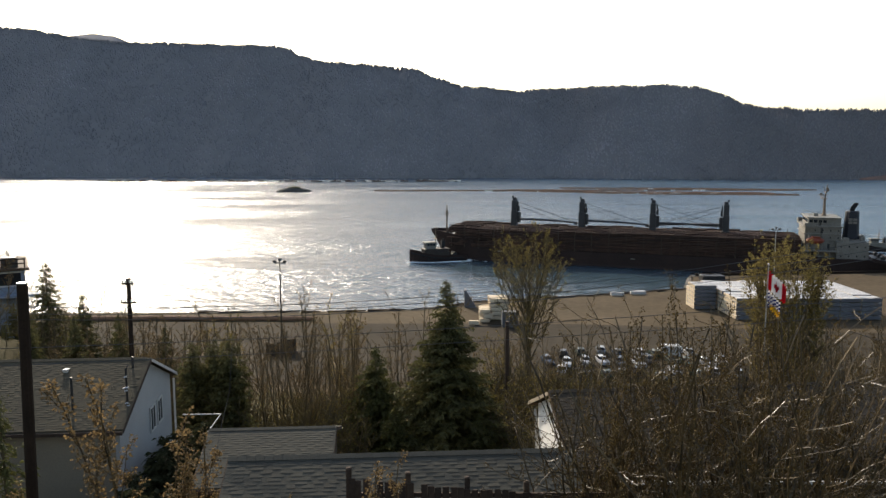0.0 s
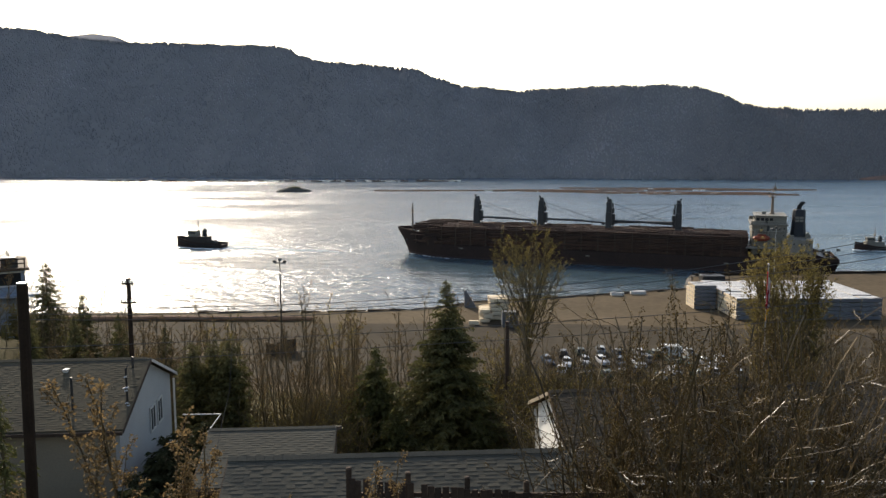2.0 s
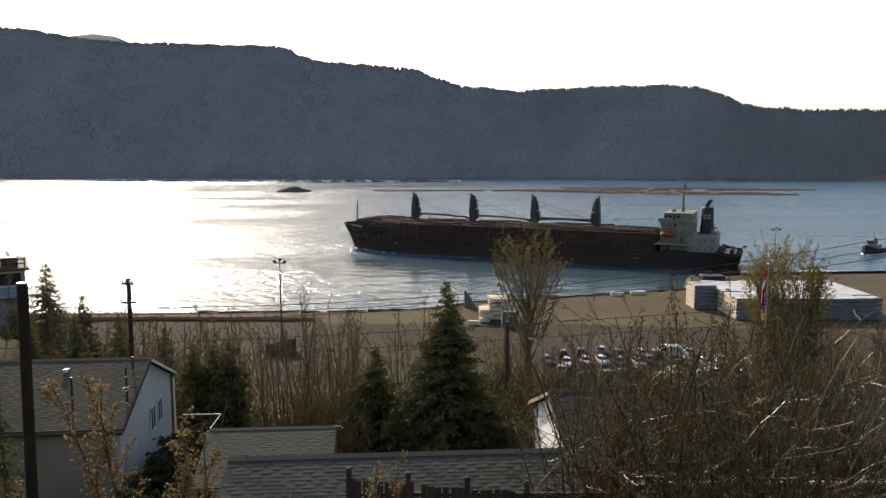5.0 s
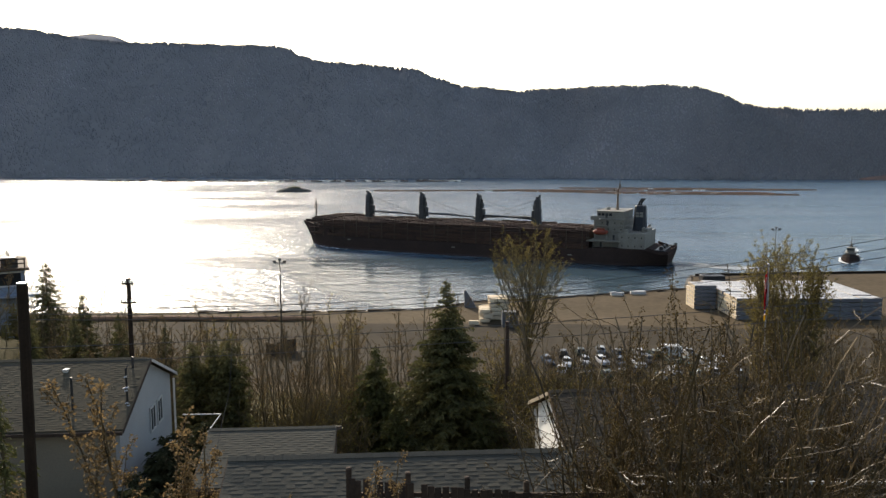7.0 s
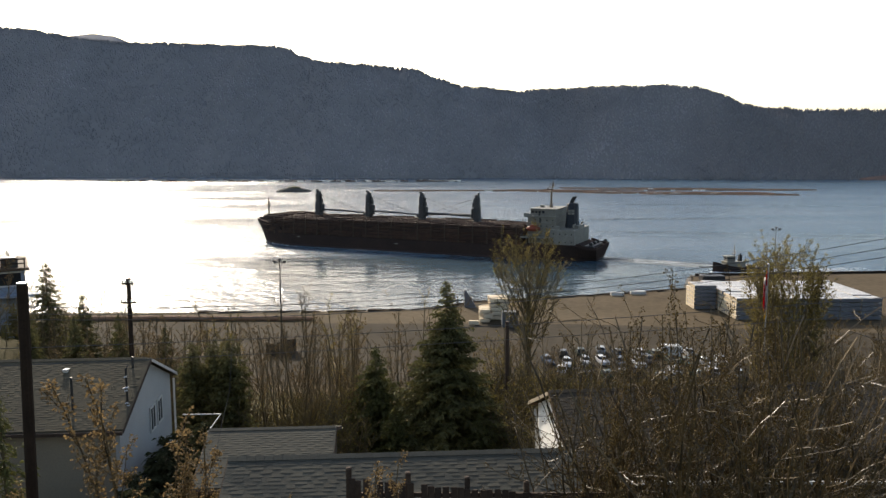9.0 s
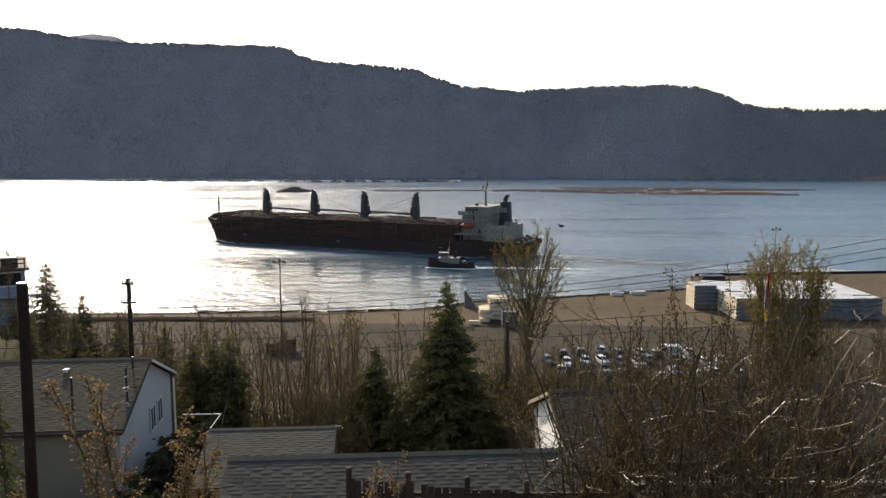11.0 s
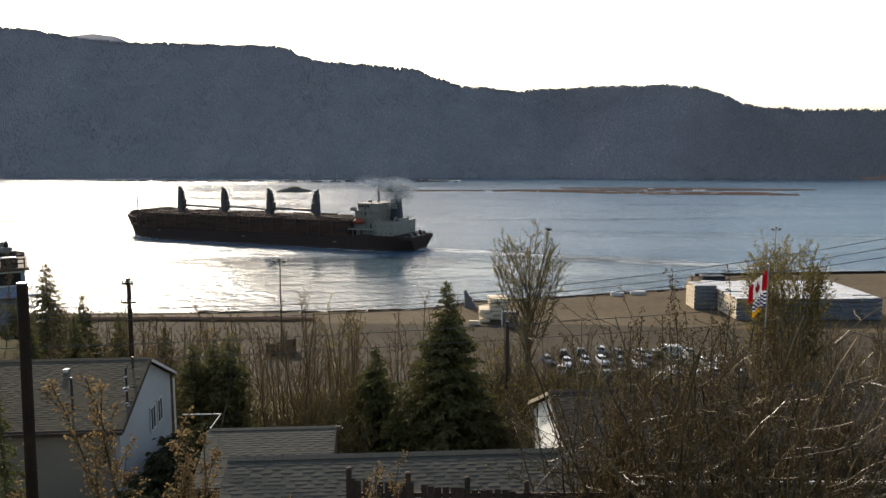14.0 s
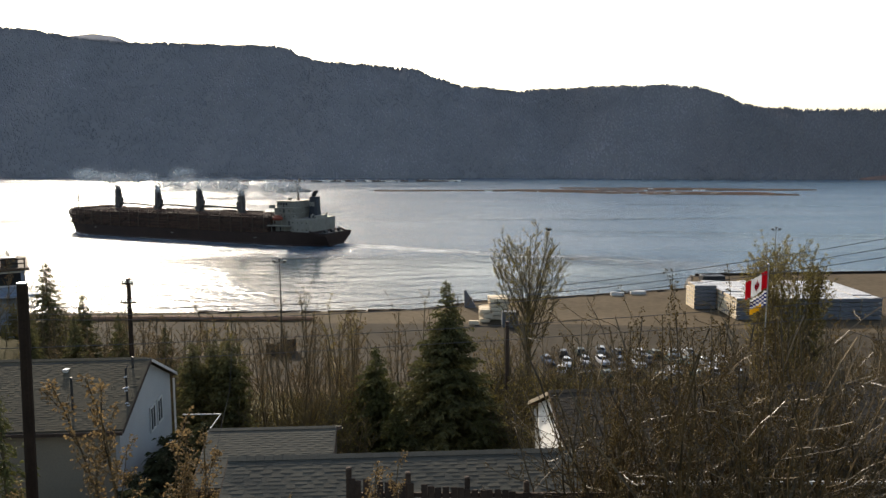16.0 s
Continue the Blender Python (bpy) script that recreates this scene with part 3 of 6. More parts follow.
        part("hoist_wire", m, STEEL, crane)

    # foremast
    m = M()
    m.tube([(168.0, 0, 8.8), (168.0, 0, 17.5), (168.0, 0, 21.6)], [0.42, 0.32, 0.16], 8)
    m.box(167.5, 168.5, -1.3, 1.3, 17.2, 17.5)
    m.box(167.6, 168.4, -0.35, 0.35, 18.2, 18.9)
    m.tube([(168.0, -0.9, 17.5), (168.0, -0.9, 18.4)], 0.1, 5)
    m.tube([(168.0, 0.9, 17.5), (168.0, 0.9, 18.4)], 0.1, 5)
    part("foremast", m, BUFF, ship, "slender foremast with a crosstree")
    m = M()
    m.slab(163.8, 165.4, -4, 4, 8.0, 9.6)
    for y in (-3, 0, 3):
        m.tube([(166.5, y * 0.8 - 0.8, 9.6), (166.5, y * 0.8 + 0.8, 9.6)], 0.65, 8)
    part("windlass", m, STEEL, ship)

    # accommodation
    m = M().slab(9.0, 19.2, -11.8, 11.8, 5.6, 12.6, 0.1)
    m.slab(19.2, 29.3, -9.4, 9.4, 4.9, 12.6, 0.1)
    m.slab(18.6, 31.3, -13.6, 13.6, 8.95, 9.35, 0.03)
    for y in (-13.3, 13.3):
        for k in range(3):
            m.box(21.4 + 3.6 * k, 21.55 + 3.6 * k, y - 0.1, y + 0.1, 6.3, 9.0)
    deckhouse = part("deckhouse", m, WHITE, ship, "weathered white lower deckhouse")
    m = M().slab(17.6, 29.4, -9.8, 9.8, 12.6, 17.4, 0.12)
    for z in (14.9, 17.2):
        m.slab(17.2, 29.9, -10.3, 10.3, z, z + 0.22, 0.03)
    block = part("accommodation_block", m, WHITE, ship, "stepped white accommodation block")
    m = M().slab(17.2, 30.2, -10.4, 10.4, 17.43, 17.8, 0.04)
    m.slab(26.6, 29.9, -13.0, -10.4, 17.43, 17.75, 0.04).slab(26.6, 29.9, 10.4, 13.0, 17.43, 17.75, 0.04)
    m.slab(17.8, 28.4, -9, 9, 17.8, 20.5, 0.12)
    for s in (-1, 1):
        m.box(29.7, 29.9, min(s * 9, s * 13.0), max(s * 9, s * 13.0), 17.7, 18.95)
        m.box(26.6, 29.9, min(s * 12.85, s * 13.0), max(s * 12.85, s * 13.0), 17.7, 18.95)
    m.slab(17.5, 28.9, -9.5, 9.5, 20.5, 20.8, 0.05)
    m.slab(24.6, 26.0, 2.0, 3.4, 20.8, 21.9, 0.08)
    bridge = part("bridge", m, WHITE, ship, "wheelhouse with open wings")
    me = mesh_of("wheelhouse_window", M().box(-0.04, 0.04, -0.55, 0.55, -0.5, 0.5), GLASS)
    for i in range(11):
        w = part("wheelhouse_window", me, GLASS, bridge)
        w.location = (28.42, -7.5 + 1.5 * i, 19.4)
    for i in range(4):
        w = part("wheelhouse_window", me, GLASS, bridge)
        w.location, w.rotation_euler = (23.0 + 1.5 * i, 9.02, 19.4), (0, 0, math.pi / 2)
    me = mesh_of("porthole", M().box(-0.2, 0.2, -0.04, 0.04, -0.25, 0.25), GLASS)
    for z in (13.7, 16.2):
        for i in range(4):
            part("porthole", me, GLASS, block).location = (18.6 + 2.5 * i, 9.82, z)
    for z in (7.6, 10.9):
        for i in range(4):
            part("porthole", me, GLASS, deckhouse).location = (10.2 + 2.5 * i, 11.82, z)
    me = mesh_of("door", M().box(-0.4, 0.4, -0.04, 0.04, -1.0, 1.0), STEEL)
    for x, y, z in ((21.5, 9.42, 10.4), (26.5, 9.42, 7.6), (24.0, 9.82, 16.1), (24.6, 9.02, 18.9)):
        part("door", me, STEEL, ship).location = (x, y, z)
    for z, x0, x1, b in ((12.6, 9.2, 17.0, 11.6), (20.8, 17.7, 28.7, 9.4), (9.35, 19.4, 31.2, 13.5), (17.8, 17.4, 26.4, 10.3)):
        for y in (-b, b):
            m = M().tube([(x0, y, z + 1.0), (x1, y, z + 1.0)], 0.04, 4).tube([(x0, y, z + 0.5), (x1, y, z + 0.5)], 0.025, 3)
            k = x0
            while k <= x1:
                m.tube([(k, y, z), (k, y, z + 1.0)], 0.035, 3)
                k += 1.5
            part("deck_rail", m, WHITE, ship)
    m = M()
    m.tube([(22.3, 0, 20.6), (22.3, 0, 22.0), (22.3, 0, 27.2)], [1.0, 0.5, 0.38], 8)
    m.tube([(22.3, 0, 27.2), (21.6, 0, 32.4)], [0.22, 0.12], 6)
    m.box(21.5, 23.7, -1.8, 1.8, 27.0, 27.25)
    m.box(22.0, 22.5, -2.6, 2.6, 29.2, 29.45)
    m.box(21.4, 24.4, -0.2, 0.2, 28.2, 28.5)
    m.box(21.2, 21.8, -0.3, 0.3, 29.6, 31.0)
    m.box(23.4, 24.0, -0.3, 0.3, 28.5, 29.1)
    m.tube([(22.3, -2.2, 29.4), (22.3, -2.2, 31.0)], 0.08, 5)
    m.tube([(22.3, 2.2, 29.4), (22.3, 2.2, 31.2)], 0.08, 5)
    for y in (-1.6, 1.6):
        m.box(23.0, 23.6, y - 1.2, y + 1.2, 27.6, 27.8)
    part("radar_mast", m, BUFF, ship, "slender buff radar mast on the bridge")
    m = M()
    m.loft([[(13.1 + sx * a, sy * b, z) for sx, sy in ((-1, -0.6), (-0.6, -1), (0.6, -1), (1, -0.6), (1, 0.6), (0.6, 1), (-0.6, 1), (-1, 0.6))] for z, a, b in ((12.5, 2.7, 2.8), (16, 2.35, 2.5), (22.4, 2.1, 2.3), (22.8, 1.9, 2.0))], True, True)
    funnel = part("funnel", m, NAVY, ship, "dark blue funnel with a white emblem")
    m = M()
    for dx, dy in ((-0.2, -0.7), (0.5, 0.7), (-0.4, 0.8)):
        m.tube([(13.3 + dx, dy, 22.5), (13.0 + dx, dy, 24.0), (11.9 + dx, dy, 25.6)], 0.4, 6)
    part("exhaust_pipe", m, RUBBER, funnel)
    m = M()
    for x0, x1 in ((11.7, 12.95), (13.2, 14.45)):
        for z0, z1 in ((18.2, 19.1), (19.35, 20.2)):
            m.box(x0, x1, 2.4, 2.52, z0, z1)
    part("emblem", m, WHITE, funnel)
    m = M()
    m.slab(9.2, 10.6, -5, 5, 12.6, 13.9, 0.1)
    part("engine_casing", m, WHITE, ship)
    for y in (-6.5, 6.5):
        part("ventilator", M().tube([(10.8, y, 12.5), (10.8, y, 14.2), (10.0, y, 14.6)], 0.45, 6), WHITE, ship)
    part("deck_locker", M().box(15.4, 17.2, 9.9, 11.6, 12.58, 14.0), WHITE, ship)
    for y in (11.9, -11.9):
        m = M().ball((26.2, y, 12.7), (3.1, 1.3, 1.2), 10, 6)
        m.box(24.6, 27.4, y - 0.8, y + 0.8, 13.4, 14.2)
        boat = part("lifeboat", m, ORANGE, ship, "orange enclosed lifeboat")
        m = M()
        for x in (23.9, 28.5):
            m.tube([(x, y * 0.84, 9.3), (x, y * 0.92, 14.6), (x, y * 1.06, 15.4), (x, y * 1.09, 13.8)], 0.16, 5)
            m.tube([(x, y, 9.3), (x, y, 11.6)], 0.2, 5)
        part("davit", m, WHITE, boat)
    m = M().slab(2.0, 6, -8, 8, 4.9, 6.1, 0.1)
    for y in (-6, 0, 6):
        m.tube([(3.5, y - 1, 6.7), (3.5, y + 1, 6.7)], 0.8, 8)
    part("mooring_winch", m, STEEL, ship)
    m = M().tube([(0.6, 0, 5), (-0.3, 0, 8.6)], 0.07, 5)
    m.box(-1.5, -0.3, -0.03, 0.03, 7.6, 8.4)
    part("ensign_staff", m, STEEL, ship)
    rng = random.Random(77)
    sheet(ship, "wake", FROTH, [[(12 - 300 * t, (7 + 22 * t) * k + 10 * t * t, 1.3 * (1 - t) ** 0.8 * (1 - abs(k)) ** 0.4) for k in (-1, -0.6, -0.2, 0.2, 0.6, 1)] for t in [i / 24 for i in range(25)]], "pale streaky wake astern")
    sheet(ship, "side_wash", FROTH, [[(160 - 150 * t, 13.4 + 9 * k * (0.3 + t), 0.75 * (1 - k) ** 0.6 * min(1, 6 * t)) for k in (0, 0.3, 0.65, 1)] for t in [i / 20 for i in range(21)]], "thin pale wash along the hull")
    m = M()
    for i in range(46):
        x = 167.0 - 26 * rng.random() ** 1.4
        y = rng.choice((-1, 1)) * (hull_half(x, 0, 8) + rng.uniform(0.1, 0.9 + 0.05 * (168 - x)))
        r = rng.uniform(0.12, 0.4)
        n = len(m.v)
        for k in range(6):
            q = r * rng.uniform(0.6, 1.3)
            m.v.append((x + 2.2 * q * math.cos(k * 1.047), y + q * math.sin(k * 1.047), 0.03))
        m.v.append((x, y, 0.03 + r * 0.3))
        m.f += [(n + k, n + (k + 1) % 6, n + 6) for k in range(6)]
    part("bow_wave", m, FOAM, ship, "thin white bow wave", kind="stuff")
    return ship


def build_tug(name, label, hull, house):
    tug = thing(name, label, "tugboat")
    m = M()
    rings = []
    for x, b, d in ((-11, 2.2, 1.5), (-10.4, 3.0, 1.45), (-7, 3.5, 1.4), (0, 3.7, 1.6), (4, 3.6, 2.2), (7.5, 2.8, 3.0), (9.8, 1.5, 3.6), (11, 0.15, 3.9)):
        k = 0.72 if x < 5 else 0.55
        rings.append([(x, -b * k, -0.8), (x, -b, d * 0.35), (x, -b - 0.05, d), (x, b + 0.05, d), (x, b, d * 0.35), (x, b * k, -0.8)])
    m.loft(rings, True, True)
    h = part("hull", m, hull, tug)
    m = M()
    for s in (-1, 1):
        m.tube([(-10.8, s * 2.5, 1.3), (-7, s * 3.65, 1.25), (0, s * 3.85, 1.4), (4, s * 3.75, 2.0), (7.5, s * 2.9, 2.8), (9.8, s * 1.6, 3.3), (11.15, 0, 3.6)], 0.2, 5)
    part("rubbing_strake", m, RUBBER, h)
    tyre = M()
    tyre.loft([[((0.42 + 0.16 * math.cos(b)) * math.cos(a), 0.16 * math.sin(b), (0.42 + 0.16 * math.cos(b)) * math.sin(a)) for b in (0, 1.571, 3.142, 4.712)] for a in [k * math.pi / 5 for k in range(11)]])
    me = mesh_of("tyre_fender", tyre, RUBBER)
    for i in range(6):
        for s in (-1, 1):
            part("tyre_fender", me, RUBBER, h).location = (-8 + 2.6 * i, s * 3.95, 0.95 + 0.12 * max(0, i - 3))
    m = M()
    for s in (-1, 1):
        m.loft([[(x, s * b, z), (x, s * (b + 0.02), z + 0.85), (x, s * (b - 0.1), z + 0.85), (x, s * (b - 0.12), z)] for x, b, z in ((-10.8, 2.6, 1.4), (-7, 3.5, 1.4), (0, 3.7, 1.6), (4, 3.6, 2.2), (7.5, 2.8, 3.0), (9.8, 1.5, 3.6), (10.95, 0.2, 3.85))], True, True)
    part("bulwark", m, hull, h)
    m = M().slab(-3.5, 5.8, -2.4, 2.4, 1.4, 4.6, 0.15)
    m.slab(-3.8, 6.1, -2.7, 2.7, 4.55, 4.75, 0.03)
    part("deckhouse", m, house, tug)
    m = M()
    m.loft([[(1.4, -1.7, 4.75), (5.0, -1.5, 4.75), (5.0, 1.5, 4.75), (1.4, 1.7, 4.75)], [(1.2, -1.75, 7.0), (5.3, -1.6, 7.0), (5.3, 1.6, 7.0), (1.2, 1.75, 7.0)]], True, True)
    m.slab(0.9, 5.7, -2.0, 2.0, 7.0, 7.2, 0.05)
    wh = part("wheelhouse", m, WHITE, tug, "white wheelhouse")
    me = mesh_of("window", M().box(-0.42, 0.42, -0.03, 0.03, -0.4, 0.4), GLASS)
    for i in range(3):
        for s in (-1, 1):
            w = part("window", me, GLASS, wh)
            w.location = (2.1 + 1.1 * i, s * 1.71, 6.2)
    for i in range(3):
        w = part("window", me, GLASS, wh)
        w.location, w.rotation_euler = (5.2, -1.0 + 1.0 * i, 6.2), (0, 0, math.pi / 2)
    m = M().tube([(1.0, 0, 7.0), (1.0, 0, 12.6)], [0.18, 0.08], 6)
    m.box(0.9, 1.1, -1.4, 1.4, 9.2, 9.35).box(0.6, 1.8, -0.8, 0.8, 8.2, 8.4)
    m.tube([(1.0, 1.2, 9.3), (1.0, 1.2, 10.2)], 0.06, 4)
    part("mast", m, BUFF, tug)
    m = M().loft([[(-2.4, -0.8, 4.7), (-1.0, -0.8, 4.7), (-1.0, 0.8, 4.7), (-2.4, 0.8, 4.7)], [(-2.5, -0.7, 7.4), (-1.3, -0.7, 7.6), (-1.3, 0.7, 7.6), (-2.5, 0.7, 7.4)]], True, True)
    m.tube([(-1.9, 0, 7.4), (-2.0, 0, 8.2)], 0.3, 6)
    part("funnel", m, RUBBER, tug)
    m = M().slab(-7.2, -5.2, -1.2, 1.2, 1.4, 2.6, 0.1)
    m.tube([(-6.2, -1.4, 2.7), (-6.2, 1.4, 2.7)], 0.6, 8)
    m.tube([(-4.4, 0, 1.4), (-4.4, 0, 3.4)], 0.16, 6)
    part("towing_winch", m, STEEL, tug)
    # bow wave and wash that travel with the hull
    rng = random.Random(len(name))
    m = M()
    for i in range(640):
        t = rng.random() ** 1.25
        x = 10.5 - 75 * t
        y = rng.choice((-1, 1)) * (0.8 + 3.3 * min(1, (10.5 - x) / 8) + rng.uniform(0, 0.4 + 2.4 * t)) if x > -11 else rng.gauss(0, 1.0) * (1 + 0.8 * t)
        r = rng.uniform(0.25, 0.8) * (1.15 - 0.8 * t)
        n = len(m.v)
        for k in range(6):
            q = r * rng.uniform(0.6, 1.3)
            m.v.append((x + 2.2 * q * math.cos(k * 1.047), y + q * math.sin(k * 1.047) * 0.8, 0.03))
        m.v.append((x, y, 0.03 + r * 0.35))
        m.f += [(n + k, n + (k + 1) % 6, n + 6) for k in range(6)]
    part("wash", m, FOAM, tug, "white churned wash", kind="stuff")
    return tug


# ---- trees ----
class Growth:
    """Grows branches into one mesh and leaves into another."""
    def __init__(self, seed):
        self.wood, self.leaf, self.rng, self.least = M(), M(), random.Random(seed), 0.003

    def stick(self, p, q, r0, r1):
        m = self.wood
        r0, r1 = max(r0, self.least), max(r1, self.least * 0.8)
        d = q - p
        s = d.cross(Vector((0.31, 0.2, 0.93))).normalized()
        u = s.cross(d).normalized()
        n = len(m.v)
        for c, r in ((p, r0), (q, r1)):
            for k in range(3):
                a = 2.0944 * k
                m.v.append(tuple(c + (s * math.cos(a) + u * math.sin(a)) * r))
        m.f += [(n, n + 1, n + 4, n + 3), (n + 1, n + 2, n + 5, n + 4), (n + 2, n, n + 3, n + 5)]

    def tuft(self, p, size, count, droop=0.0):
        g = self.rng
        m = self.leaf
        for _ in range(count):
            o = Vector((g.gauss(0, 1), g.gauss(0, 1), g.gauss(0, 1) - droop)).normalized()
            w = o.cross(Vector((g.gauss(0, 1), g.gauss(0, 1), g.gauss(0, 1)))).normalized()
            c = p + o * size * g.uniform(0.1, 0.9)
            a, b = size * g.uniform(0.5, 1.0), size * g.uniform(0.18, 0.4)
            n = len(m.v)
            m.v += [tuple(c), tuple(c + o * a * 0.5 + w * b), tuple(c + o * a), tuple(c + o * a * 0.5 - w * b)]
            m.f.append((n, n + 1, n + 2, n + 3))

    def grow(self, p, d, length, r, level, up=0.15, wild=0.22, kids=4, leaf=0.0, tufts=1, spread=0.9, segs=4, child=(0.4, 0.65), bare=0.2, beads=False):
        """One branch with its side branches; bare is the share of it without any."""
        g = self.rng
        p, d = Vector(p), Vector(d).normalized()
        for i in range(segs):
            r1 = r * 0.62 ** (1.6 / segs) if level else r * 0.7
            d = (d + Vector((g.gauss(0, wild), g.gauss(0, wild), g.gauss(0, wild) + up))).normalized()
            q = p + d * length / segs
            self.stick(p, q, r, r1)
            if level > 0 and (i + 1) / segs > bare:
                n = kids / segs / (1 - bare)
                for _ in range(int(n) + (g.random() < n % 1)):
                    side = Vector((g.gauss(0, 1), g.gauss(0, 1), g.gauss(0, 0.4)))
                    side = (side - d * side.dot(d)).normalized()
                    way = d * (1 - 0.5 * spread) + side * spread
                    size = g.uniform(*child) * (1.15 - 0.55 * (i + 1) / segs)
                    self.grow(p.lerp(q, g.random()), way, length * size, r1 * 0.55, level - 1, up, wild * 1.3, kids * 0.6, leaf, tufts, spread, max(3, segs // 2), child, 0.1, beads)
            if leaf and (level == 0 or i == segs - 1):
                self.tuft(q, leaf, tufts)
            if beads and level < 2:
                for k in range(1, 4):
                    self.tuft(p.lerp(q, k / 4), leaf, tufts)
            p, r = q, r1


def tree_things(name, label, variants, bark, foliage, spots, group, crown="crown", stem="trunk"):
    """Builds the grown variants once and plants them at the spots (x, y, z, turn, size)."""
    made = []
    for i, (x, y, z, turn, size) in enumerate(spots):
        k = i % len(variants)
        m = pose(x, y, z, 0, 0, turn)
        if len(made) <= k:
            t = thing(name, label, "tree", m, group)
            g = variants[k]
            part(stem, g.wood, bark, t, kind="stuff")
            if g.leaf.f:
                part(crown, g.leaf, foliage, t, kind="stuff")
            made.append(t)
            t.scale = (size, size, size)
        else:
            t = copy_thing(made[k], m)
            t.scale = (size, size, size)


def grown(seed, height, lean=0.0, stems=1, radius=0.12, levels=3, least=0.003, **kw):
    g = Growth(seed)
    g.least = least
    for s in range(stems):
        a = g.rng.random() * 6.28
        base = Vector((math.cos(a), math.sin(a), 0)) * (min(0.12 * stems, 1.25) * g.rng.uniform(0.3, 1) if stems > 1 else 0)
        g.grow(base - Vector((0, 0, 0.3)), (lean * math.cos(a), lean * math.sin(a), 1), height * g.rng.uniform(0.75, 1.0), radius, levels, **kw)
    return g


def conifer(seed, height, width, dense=1.0, droop=0.25, thin=1.0, shape=1.0):
    """A spire of drooping branches carrying needle sprays."""
    g = Growth(seed)
    r = g.rng
    g.wood.tube([(0, 0, -0.5), (0.03, 0.02, height * 0.5), (0, 0, height)], [height * 0.016, height * 0.009, 0.012], 6)
    z = height * 0.05
    while z < height * 0.985:
        f = 1 - z / height
        reach = width * 0.5 * (f ** shape) * r.uniform(0.7, 1.15) + 0.05
        for _ in range(max(4, int(r.uniform(7, 11) * dense * (0.45 + f)))):
            a = r.random() * 6.28
            n = max(2, int(reach / 0.24))
            p = Vector((0, 0, z + r.uniform(-0.1, 0.1)))
            d = Vector((math.cos(a), math.sin(a), 0.30 - droop * r.uniform(0.4, 1.4)))
            ln = reach * r.uniform(0.7, 1.1)
            for k in range(n):
                q = p + d * ln / n
                d = (d + Vector((r.gauss(0, 0.08), r.gauss(0, 0.08), -0.07 + 0.16 * (k / n)))).normalized()
                if k % 2 == 0:
                    g.stick(p, q, 0.014, 0.009)
                side = d.cross(Vector((0, 0, 1))).normalized()
                for s in (-1, 1):
                    for _ in range(3):
                        o = (d * r.uniform(0.3, 1) + side * s * r.uniform(0.3, 1) + Vector((0, 0, r.uniform(-0.5, 0.15)))).normalized()
                        w = o.cross(Vector((r.gauss(0, 1), r.gauss(0, 1), r.gauss(0, 1)))).normalized()
                        c = p.lerp(q, r.random())
                        c = c + Vector((r.gauss(0, 0.05), r.gauss(0, 0.05), r.gauss(0, 0.05)))
                        l, b = r.uniform(0.26, 0.55) * thin * (0.35 + 0.65 * min(1, 3 * f)), r.uniform(0.05, 0.10) * thin * (0.4 + 0.6 * min(1, 3 * f))
                        m = g.leaf
                        i = len(m.v)
                        m.v += [tuple(c - w * b * 0.4), tuple(c + o * l * 0.55 - w * b), tuple(c + o * l - Vector((0, 0, 0.06))), tuple(c + o * l * 0.55 + w * b)]
                        m.f.append((i, i + 1, i + 2, i + 3))
                p = q
        z += 0.16 + 0.1 * f
    return g


# ---- houses ----
ROOFS = []      # roof planes that get shingles at the end


